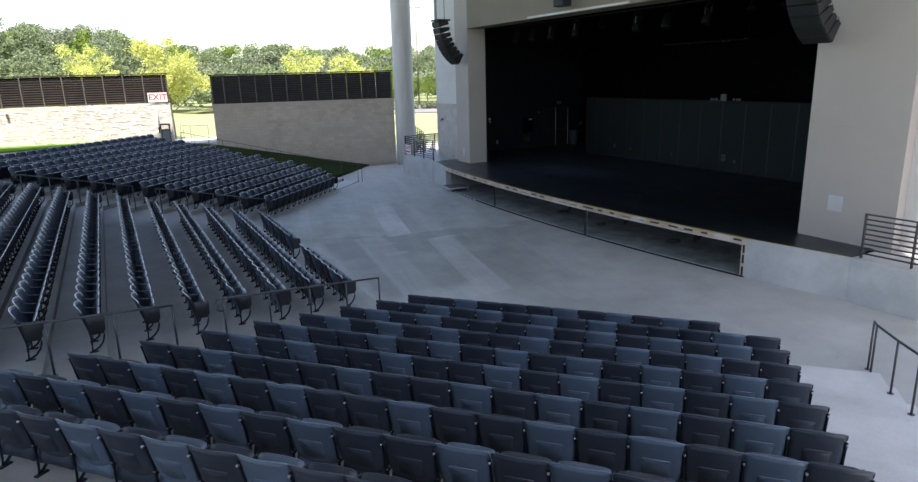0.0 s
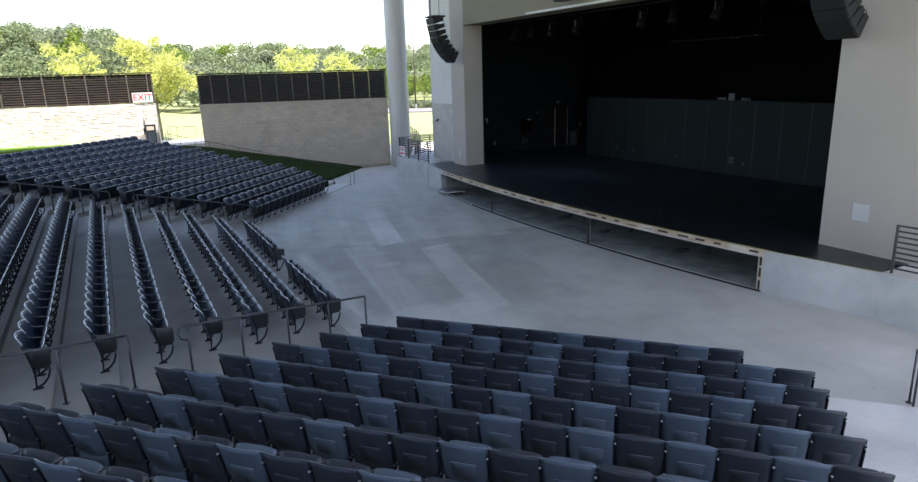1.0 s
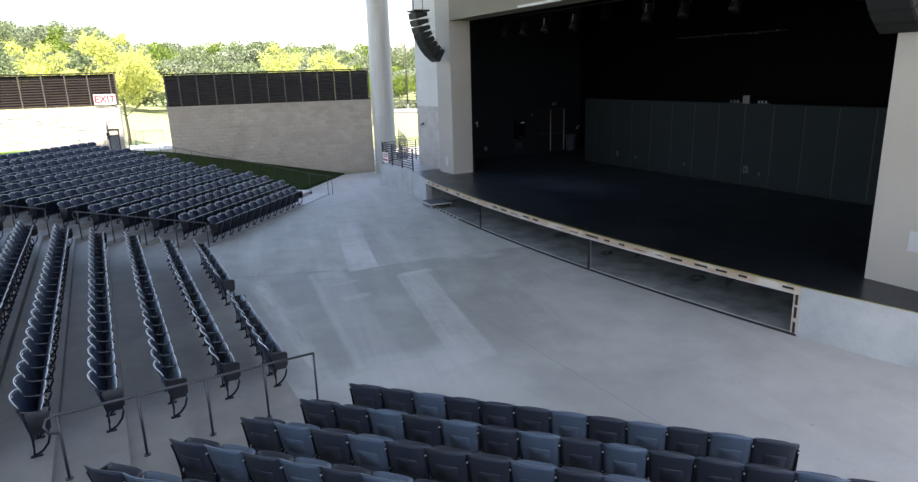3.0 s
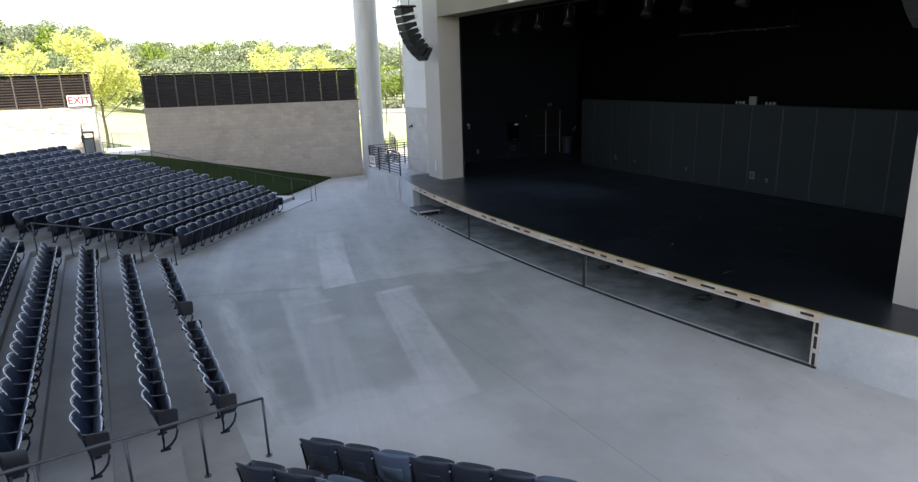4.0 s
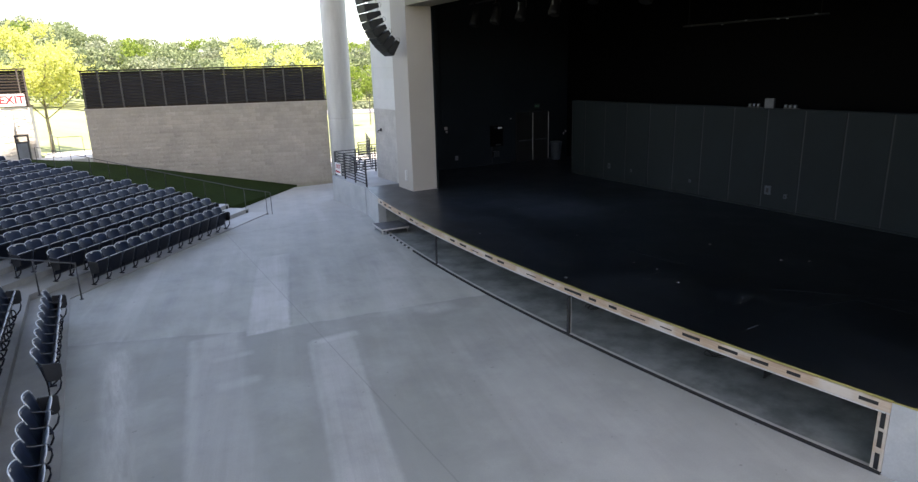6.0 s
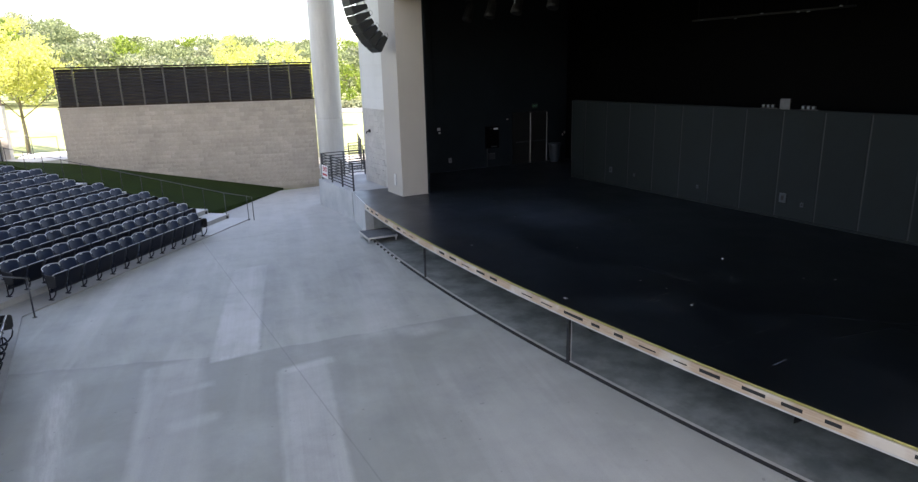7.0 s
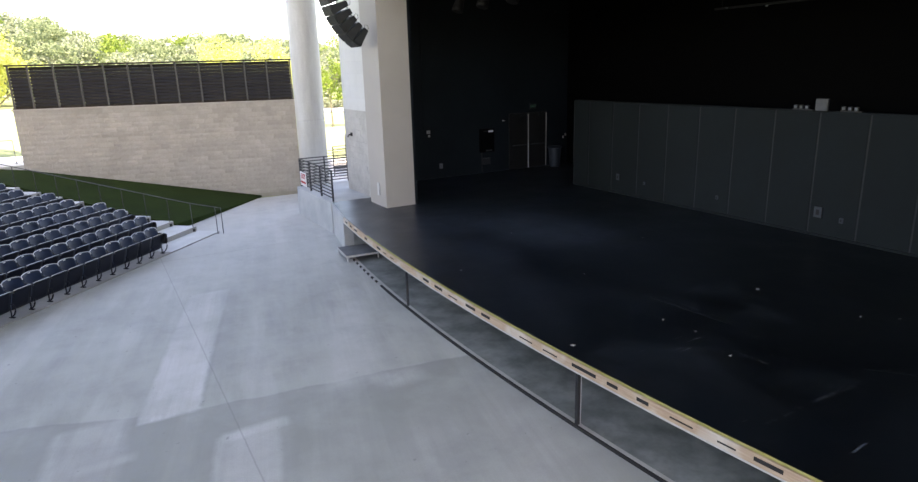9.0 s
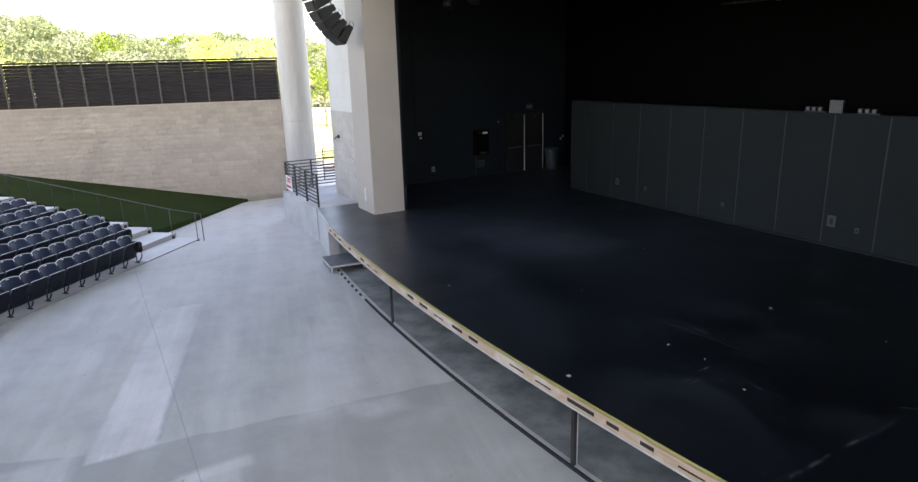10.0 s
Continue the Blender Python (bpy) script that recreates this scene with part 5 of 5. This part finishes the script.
        part("lens_ring", lathe([(0.15, 0.302), (0.15, 0.315)], 18, m=Matrix.Translation((0, 0, -0.5)) @ Matrix.Rotation(radians(200), 4, "Y")), M_LAMP, body)
        if shiny:
            # side glint of the shiny lamps, made as a thin pale strip
            part("side_glint", box(-0.15, -0.14, -0.014, 0.014, -0.68, -0.24), M_BIN, lamp, "pale strip painted as a glint")


build_stage_lights()


def build_ramp_board():
    """Grey board on low legs at the north end of the open stage front."""
    board = thing("ramp_board", pose(16.06, 28.17, 0, 0, 0, -6), "grey carpeted board on low metal legs", "platform")
    part("top", box(-0.48, 0.5, -0.5, 0.58, 0.15, 0.19, 0.008), M_GREYBOARD, board)
    part("edge_trim", box(-0.5, -0.482, -0.5, 0.58, 0.14, 0.194), M_PALETRIM, board, "pale metal edge")
    part("edge_trim", box(-0.48, 0.5, -0.52, -0.502, 0.14, 0.194), M_PALETRIM, board, "pale metal edge")
    for px in (-0.45, 0.46):
        for py in (-0.47, 0.5):
            part("leg", box(px - 0.02, px + 0.02, py - 0.02, py + 0.02, 0.0, 0.15), M_PALETRIM, board)


build_ramp_board()


def build_deck_bits():
    """Scraps of tape left on the stage floor."""
    spots = ((15.71, 17.97, 0.06, 0.06, 10), (20.29, 18.02, 0.09, 0.05, 40), (16.61, 14.08, 0.3, 0.03, 5), (17.66, 17.94, 0.05, 0.03, 20), (17.72, 17.3, 0.03, 0.03, 0), (20.47, 16.2, 0.05, 0.03, 30), (16.2, 22.3, 0.05, 0.05, 5), (18.2, 20.6, 0.04, 0.03, 60), (21.3, 22.0, 0.05, 0.03, 20),
             (20.9, 15.8, 0.06, 0.03, -10), (18.9, 24.3, 0.05, 0.03, 33), (17.4, 16.4, 0.04, 0.03, 70), (19.5, 27.2, 0.25, 0.02, 20), (19.8, 26.8, 0.2, 0.02, -35), (19.2, 27.0, 0.15, 0.02, 65))
    for x, y, a, b, turn in spots:
        scrap = part("tape_scrap", box(-a / 2, a / 2, -b / 2, b / 2, 0.001, 0.004), M_PALETRIM if a < 0.1 else M_STAGEBIN, m=pose(x, y, DECK, 0, 0, turn))
        tagged(scrap, "scrap of pale tape on the black stage floor", "tape scrap", "tape scraps on the stage")
    for a, b in (((18.18, 14.14), (19.32, 13.89)), ((19.32, 13.89), (19.4, 12.9)), ((18.3, 18.8), (18.42, 17.2)), ((21.5, 11.5), (18.6, 15.1))):
        a, b = Vector(a), Vector(b)
        length = (b - a).length
        line = part("tape_line", box(0, length, -0.009, 0.009, 0.001, 0.0035), M_PANEL, m=pose(a.x, a.y, DECK, 0, 0, math.degrees(math.atan2(b.y - a.y, b.x - a.x))))
        tagged(line, "faded tape line stuck to the black stage floor", "tape line", "tape lines on the stage")


build_deck_bits()


# ---- signs ----
def build_signs():
    big = thing("exit_sign", STONE_M @ Matrix.Translation((STONE_L - 0.62, -0.1, 4.66)), "white sign with red letters on the louvre screen", "sign")
    part("board", box(-0.53, 0.53, -0.03, 0.0, -0.27, 0.27, 0.006), M_WHITE, big)
    for px in (-0.4, 0.4):
        part("bracket", box(px - 0.025, px + 0.025, 0.0, 0.31, -0.12, -0.07), M_POST, big)
    part("lettering", text_mesh("EXIT", 0.5, M_RED), None, big, "red lettering", m=Matrix.Translation((0, -0.034, 0.0)) @ FACING)
    small = thing("exit_sign", pose(16.445, 34.5, 1.42, 0, 0, -90), "white exit sign with red arrow on the guard", "sign")
    part("board", box(-0.36, 0.36, -0.025, -0.005, -0.26, 0.26, 0.006), M_WHITE, small)
    for px in (-0.28, 0.28):
        part("bracket", box(px - 0.02, px + 0.02, -0.006, 0.045, -0.27, 0.2), M_RAIL, small)
    part("lettering", text_mesh("EXIT", 0.26, M_RED), None, small, "red lettering", m=Matrix.Translation((0.05, -0.029, 0.1)) @ FACING)
    arrow = bmesh.new()
    pts = [(-0.32, -0.12), (-0.16, -0.03), (-0.16, -0.08), (0.3, -0.08), (0.3, -0.16), (-0.16, -0.16), (-0.16, -0.21)]
    arrow.faces.new([arrow.verts.new((x, -0.029, z)) for x, z in pts])
    part("arrow", arrow, M_RED, small, "red arrow")
    lamp = thing("wall_lamp", pose(17.8, 32.68, 3.13), "small dark fixture on the rough block wall", "wall lamp")
    part("plate", box(-0.05, -0.002, -0.06, 0.06, -0.06, 0.06, 0.008), M_IRON, lamp)
    part("arm", tube([(-0.05, 0, 0), (-0.14, 0.0, -0.02), (-0.16, 0.0, -0.1)], 0.02, 6), M_IRON, lamp)
    plate = thing("outlet_box", pose(17.5, 29.75, 1.62), "pale outlet cover on the stucco pier", "outlet")
    part("cover", box(-0.025, -0.002, -0.09, 0.09, -0.2, 0.2, 0.006), M_PALEBLOCK, plate)
    part("hinge", box(-0.03, -0.026, -0.085, -0.07, -0.19, 0.19), M_SEAM, plate)
    vent = thing("wall_vent", pose(17.5, 10.2, 2.05), "pale square cover on the stucco wall", "cover plate")
    part("cover", box(-0.02, -0.002, -0.19, 0.19, -0.2, 0.2, 0.006), M_COVER, vent)
    part("frame", box(-0.012, -0.002, -0.22, 0.22, -0.23, 0.23), M_STUCCO, vent)


build_signs()


def build_outdoor_bin(x, y, z):
    b = thing("litter_bin", pose(x, y, z), "dark square litter bin with hood by the stone wall", "trash bin")
    part("body", box(-0.26, 0.26, -0.26, 0.26, 0.0, 0.85, 0.015), M_IRON, b)
    part("panel", box(-0.2, 0.2, -0.275, -0.262, 0.06, 0.8), M_BIN, b, "grey front panel")
    for px in (-0.24, 0.24):
        for py in (-0.24, 0.24):
            part("hood_post", box(px - 0.025, px + 0.025, py - 0.025, py + 0.025, 0.85, 1.1), M_IRON, b)
    part("hood", box(-0.28, 0.28, -0.28, 0.28, 1.1, 1.17, 0.015), M_IRON, b)


pipe = thing("conduit_pipe", STONE_M @ Matrix.Translation((STONE_L - 0.75, -0.1, 2.6)), "pale grey conduit pipe with box on the stone wall", "conduit")
part("pipe", tube([(0, 0, 0.3), (0, 0, 1.5)], 0.045, 8), M_PALETRIM, pipe, smooth=True)
part("junction", box(-0.07, 0.07, -0.06, 0.06, -0.05, 0.3, 0.01), M_IRON, pipe, "dark junction box")
lamp = thing("wall_lamp", STONE_M @ Matrix.Translation((7.7, -0.09, 3.7)), "small dark fixture below the wall cap", "wall lamp")
part("housing", box(-0.055, 0.055, -0.08, 0.03, 0.05, 0.33, 0.01), M_POST, lamp)
part("lens", box(-0.04, 0.04, -0.07, 0.02, 0.03, 0.049), M_BIN, lamp)
build_outdoor_bin(4.5, 43.4, 1.95)
handrail([(6.9, 43.2, 2.9), (5.9, 43.4, 2.9), (5.6, 44.4, 2.9), (5.6, 46.0, 2.9)], [1.94] * 4, "thin grey tubular handrail beside the exit path", loop=False, radius=0.014)


def build_bollard(x, y, z):
    b = thing("bollard_light", pose(x, y, z), "slim grey bollard light beside the path", "bollard light", "bollards by the path")
    part("post", lathe([(0.07, -0.1), (0.07, 0.85), (0.06, 0.86)], 14), M_PALETRIM, b, smooth=True)
    part("cap", lathe([(0.085, 0.87), (0.085, 0.95), (0.03, 0.97)], 14), M_IRON, b)


build_bollard(8.1, 47.5, 1.86)
build_bollard(9.4, 54.0, 1.7)


# ---- landscape behind the walls ----
def leaf_cloud(bm, centre, radius, count, size, rng, squash=0.8):
    """Loose leaves on and inside an uneven ball."""
    for _ in range(count):
        d = Vector((rng.gauss(0, 1), rng.gauss(0, 1), rng.gauss(0, 1))).normalized()
        r = radius * (0.55 + 0.45 * rng.random()) * (0.85 + 0.3 * noise.noise(d * 2.1 + centre * 0.3))
        p = centre + Vector((d.x * r, d.y * r, d.z * r * squash))
        a = Vector((rng.gauss(0, 1), rng.gauss(0, 1), rng.gauss(0, 1))).normalized()
        b = a.cross(Vector((rng.gauss(0, 1), rng.gauss(0, 1), rng.gauss(0, 1)))).normalized()
        s = size * rng.uniform(0.6, 1.3)
        bm.faces.new([bm.verts.new(p + v) for v in (a * s, b * s * 0.6, -a * s, -b * s * 0.6)])


def build_tree(x, y, z, high, spread, leaves, seed, label, count=4800, size=0.115, clear=0.28):
    rng = random.Random(seed)
    tree = thing("tree", pose(x, y, z), label, "tree", "young trees behind the walls")
    bare = high * clear
    limbs = tube([(0, 0, -0.1), (0.03, 0.02, bare * 0.5), (0, 0.05, bare), (0.05, 0, high * 0.55), (0.02, 0.03, high * 0.85)], 0.1, 8)
    for ring_vert in limbs.verts:
        f = max(0.15, 1 - ring_vert.co.z / high)
        ring_vert.co.x *= f
        ring_vert.co.y *= f
    tips = []
    for i in range(9):
        a = 2 * math.pi * i / 9 + rng.uniform(-0.3, 0.3)
        h0 = bare + (high * 0.5) * (i % 5) / 5
        out = spread * rng.uniform(0.55, 0.95)
        tip = Vector((math.cos(a) * out, math.sin(a) * out, h0 + high * rng.uniform(0.18, 0.34)))
        tube([(0, 0, h0), tip * 0.5 + Vector((0, 0, h0 * 0.5 - 0.1)), tip], 0.03, 5, limbs)
        tips.append(tip)
    part("trunk", limbs, M_BARK, tree)
    crown = bmesh.new()
    blobs = [(t, spread * rng.uniform(0.3, 0.48)) for t in tips] + [(Vector((rng.uniform(-0.3, 0.3) * spread, rng.uniform(-0.3, 0.3) * spread, high * f)), spread * r) for f, r in ((0.5, 0.5), (0.62, 0.55), (0.75, 0.5), (0.88, 0.35), (0.97, 0.2))]
    total = sum(r * r for _, r in blobs)
    for c, r in blobs:
        leaf_cloud(crown, c, r, int(0.55 * count * r * r / total), size, rng)
    # feathery shoots that fan up and outwards past the outline
    for _ in range(count // 26):
        c, r = blobs[rng.randrange(len(blobs))]
        out = Vector((rng.gauss(0, 1), rng.gauss(0, 1), rng.uniform(0.1, 1.6))).normalized()
        start, reach = c + out * r * rng.uniform(0.3, 0.8), spread * rng.uniform(0.15, 0.4)
        for j in range(13):
            f = j / 12
            p = start + out * reach * f - Vector((0, 0, 0.25 * reach * f * f)) + Vector([rng.gauss(0, 0.05) for _ in range(3)])
            a = (out + Vector([rng.gauss(0, 0.5) for _ in range(3)])).normalized()
            b = a.cross(Vector([rng.gauss(0, 1) for _ in range(3)])).normalized()
            w = size * rng.uniform(0.6, 1.1) * (1.1 - 0.5 * f)
            crown.faces.new([crown.verts.new(p + v) for v in (a * w, b * w * 0.4, -a * w, -b * w * 0.4)])
    part("crown", crown, leaves, tree)
    return tree


def at_bearing(bearing_deg, depth):
    """Plan point at a bearing (degrees east of north) and a distance."""
    a = radians(bearing_deg)
    return 1.3 + depth * math.sin(a), 0.65 + depth * math.cos(a)


YELLOW = "young tree with bright yellow-green leaves on the lawn"
build_tree(5.4, 48.3, 1.8, 6.3, 2.45, M_LEAFYELLOW, 1, YELLOW, 9000, 0.1, 0.27)
for bearing, depth, high, spread, seed in ((-0.6, 62, 6.4, 2.2, 2), (15.5, 72, 8.2, 2.6, 4), (19.7, 68, 7.2, 2.4, 5)):
    tx, ty = at_bearing(bearing, depth)
    build_tree(tx, ty, ground_height(tx, ty), high, spread, M_LEAFYELLOW, seed, YELLOW)
for bearing, depth, high, spread, seed in ((22.4, 75.2, 6.2, 1.75, 9), (23.3, 105, 4.6, 2.0, 10), (24.5, 105, 4.8, 2.3, 11), (25.9, 104, 5.0, 2.0, 12)):
    tx, ty = at_bearing(bearing, depth)
    build_tree(tx, ty, ground_height(tx, ty), high, spread, M_LEAFBRIGHT, seed, "young tree with fresh green leaves beside the road", 3200, 0.1)


SKYLINE = ((-30, 20.4), (-2, 20.9), (1.5, 19.7), (4.2, 15.6), (8, 14.2), (11, 13.6), (12.6, 15.6), (15, 14.4), (20, 13.4), (60, 13.0))


def skyline(bearing):
    """Height of the wood's top along the horizon."""
    for (b0, h0), (b1, h1) in zip(SKYLINE, SKYLINE[1:]):
        if b0 <= bearing <= b1:
            return h0 + (h1 - h0) * (bearing - b0) / (b1 - b0)
    return 13.0


def build_woods():
    """Mixed wood along the skyline, one mesh for each leaf colour."""
    rng = random.Random(21)
    sets = {"green": (bmesh.new(), M_LEAFGREEN), "grey": (bmesh.new(), M_LEAFGREY), "bright": (bmesh.new(), M_LEAFBRIGHT)}
    for depth, low, tall in ((113, 0.34, 0.46), (120, 0.44, 0.58), (130, 0.56, 0.74), (145, 0.67, 0.86), (165, 0.78, 0.96), (190, 0.9, 1.04)):
        bearing = -16.0
        while bearing < 52.0:
            x, y = at_bearing(bearing, depth + rng.uniform(-5, 5))
            high = rng.uniform(low, tall) * skyline(bearing) / 0.93
            wide = rng.uniform(2.8, 4.6)
            crown = sets[rng.choices(("green", "grey", "bright"), (0.62, 0.3, 0.08))[0]][0]
            for _ in range(8):
                f = rng.uniform(0.36, 0.86)
                c = Vector((x + rng.uniform(-0.6, 0.6) * wide, y + rng.uniform(-0.6, 0.6) * wide, 0.6 + high * f))
                leaf_cloud(crown, c, wide * rng.uniform(0.42, 0.62), 215, 0.23, rng, 0.75)
            bearing += rng.uniform(0.95, 1.5) * 112 / depth
    for key, (bm, mat) in sets.items():
        ob = part("woods", bm, mat)
        tagged(ob, {"green": "dense dark green oak wood on the skyline", "grey": "grey-green trees within the skyline wood", "bright": "fresh green trees within the skyline wood"}[key], "woods", kind="stuff")


build_woods()


def build_hedge():
    rng = random.Random(8)
    bm = bmesh.new()
    for i in range(60):
        x, y = at_bearing(20.0 + i * 0.2, 103 + rng.uniform(-1, 1))
        leaf_cloud(bm, Vector((x, y, 0.9)), 0.9, 60, 0.22, rng, 0.8)
    tagged(part("hedge", bm, M_LEAFGREY), "low grey-green shrubs along the road", "shrubs", kind="stuff")


build_hedge()
ra, rb = at_bearing(12, 98), at_bearing(40, 93)
structure("road", prism([ra, rb, (rb[0] + 2, rb[1] + 9), (ra[0] + 1, ra[1] + 9)], 0.2, 0.5), M_ASPHALT, "grey asphalt road beyond the lawn")


def build_light_pole(x, y, z, high):
    pole = thing("street_lamp", pose(x, y, z), "tall grey steel parking-lot light pole", "street lamp")
    part("base", lathe([(0.17, -0.2), (0.17, 0.7), (0.15, 0.72)], 16), M_UNDER, pole)
    part("pole", lathe([(0.11, 0.7), (0.07, high)], 12), M_POST, pole, smooth=True)
    part("arm", box(-0.5, 0.5, -0.04, 0.04, high - 0.05, high + 0.03), M_POST, pole)
    for px in (-0.55, 0.55):
        part("lamp_head", box(px - 0.3, px + 0.3, -0.17, 0.17, high - 0.06, high + 0.06, 0.02), M_POST, pole)


tx, ty = at_bearing(25.15, 101.5)
build_light_pole(tx, ty, ground_height(tx, ty), 15.0)


def build_sign_post(x, y, z):
    post = thing("path_post", pose(x, y, z), "thin dark lantern post beside the walk", "post", "dark posts by the walk")
    part("pole", lathe([(0.05, -0.1), (0.045, 3.0)], 10), M_IRON, post)
    part("cap", box(-0.16, 0.16, -0.12, 0.12, 3.0, 3.08, 0.01), M_IRON, post)


build_sign_post(32.7, 71.0, ground_height(32.7, 71.0))
bar_guard("guard_rail", (19.97, 41.3), (20.66, 41.3), 0.25, 1.5, 12, "dark grey bar guard at the head of the ramp steps", 2)
bar_guard("guard_rail", (21.5, 43.4), (22.7, 47.0), 0.25, 1.45, 10, "dark grey bar guard climbing beside the ramp", 4)
bar_guard("guard_rail", (18.2, 41.5), (23.5, 41.5), 0.25, 1.3, 10, "dark grey bar guard along the ramp behind the column", 5)
structure("pavement_ramp", prism([(18.9, 33.46), (30, 33.46), (30, 48), (18.9, 48)], -0.3, 0.25), M_PATH, "pale concrete walk beside the stage house")


# ---- blocks and stones of the walls ----
def split_face(x0, x1, z0, z1, rng, bm=None):
    """One block whose face bulges unevenly, as it broke."""
    bm = bm or bmesh.new()
    proud = -0.006 - 0.012 * rng.random()
    grid = []
    for j in range(3):
        row = []
        for i in range(5):
            y = (0.0 if i in (0, 4) or j in (0, 2) else proud) + rng.uniform(-0.004, 0.004)
            row.append(bm.verts.new((x0 + (x1 - x0) * i / 4 + (rng.uniform(-0.02, 0.02) if 0 < i < 4 else 0.0), y, z0 + (z1 - z0) * j / 2)))
        grid.append(row)
    back = [bm.verts.new((x, 0.03, z)) for x, z in ((x0, z0), (x1, z0), (x1, z1), (x0, z1))]
    for j in range(2):
        for i in range(4):
            bm.faces.new((grid[j][i], grid[j][i + 1], grid[j + 1][i + 1], grid[j + 1][i]))
    bm.faces.new(grid[0][::-1] + back[:2])
    bm.faces.new(grid[2] + [back[2], back[3]])
    bm.faces.new((grid[0][0], grid[1][0], grid[2][0], back[3], back[0]))
    bm.faces.new((grid[2][4], grid[1][4], grid[0][4], back[1], back[2]))
    return bm


def build_blocks():
    """Split-face blocks in running bond on the garden wall; the nearest are single pieces."""
    rng = random.Random(2)
    high, wide, gap, butt = 0.2, 0.405, 0.012, 0.006
    meshes = []
    for i in range(14):
        bm = split_face(butt / 2, wide - butt / 2, gap / 2, high - gap / 2, rng)
        meshes.append(mesh_of("block", bm, M_BLOCK))
    spare, spare_faces = [], []
    singles = 0
    for course in range(20):
        z = CAP - 0.058 - (course + 1) * high
        x = -wide * (course % 2) / 2
        while x < WALL_L - 0.05:
            cut = x < 0 or x + wide > WALL_L
            spot = Vector(WALL_M @ Vector((x + 0.2, 0, 0)))
            if not cut and z + high > max(0.0, lawn_height(spot.x, spot.y)):
                if singles < 300 and x > WALL_L * 0.25:
                    part("block", meshes[rng.randrange(14)], None, WALL_OB, m=Matrix.Translation((x, 0, z)))
                    singles += 1
                else:
                    spare.append((x, z))
            elif cut:
                spare.append((x, z))
            x += wide
    bm = bmesh.new()
    for x, z in spare:
        a, b = max(0.0, x) + butt / 2, min(WALL_L, x + wide) - butt / 2
        if b - a > 0.03:
            split_face(a, b, z + gap / 2, z + high - gap / 2, rng, bm)
    rest = part("block_courses", bm, M_BLOCK, WALL_OB)
    rest["kind"] = "stuff"


build_blocks()


def build_stones():
    """Rough coursed limestone on the sunlit wall."""
    rng = random.Random(4)
    bm = bmesh.new()
    z = 1.2
    while z < 4.26:
        high = min(rng.choice((0.07, 0.09, 0.11, 0.14)), 4.3 - z)
        x = 0.0
        while x < STONE_L:
            wide = rng.uniform(0.14, 0.48)
            b = min(STONE_L, x + wide)
            made = bmesh.ops.create_cube(bm, size=1.0, matrix=Matrix.Translation(((x + b) / 2, -0.01, z + high / 2)) @ Matrix.Diagonal((b - x - 0.006, 0.08 + 0.03 * rng.random(), high - 0.006, 1)))
            for v in made["verts"]:
                v.co += Vector((rng.uniform(-0.012, 0.012), rng.uniform(-0.012, 0.012), rng.uniform(-0.01, 0.01)))
            x = b
        z += high
    stones = part("stone_courses", bm, M_STONE, STONE_OB)
    stones["kind"] = "stuff"


build_stones()


def build_flank_blocks():
    """Painted and rough blocks on the flank wall beside the pier."""
    rng = random.Random(6)
    wall = bpy.data.objects["wall_flank"]
    y0, y1 = 30.51, 33.38
    for mat, z0, z1, high, wide, rough in ((M_PALEBLOCK, 3.99, 12.0, 0.407, 1.345, 0.004), (M_ROUGHBLOCK, DECK, 3.98, 0.2035, 0.4483, 0.02)):
        course = 0
        z = z0
        while z < z1 - 0.05:
            y = y0 - (wide / 2 if course % 2 else 0)
            while y < y1 - 0.02:
                a, b = max(y0, y) + 0.0015, min(y1, y + wide) - 0.0015
                part("block", box(17.808 - rough * rng.random() * 0.6, 17.83, a, b, z + 0.002, min(z1, z + high) - 0.002), mat, wall)
                y += wide
            z += high
            course += 1


build_flank_blocks()
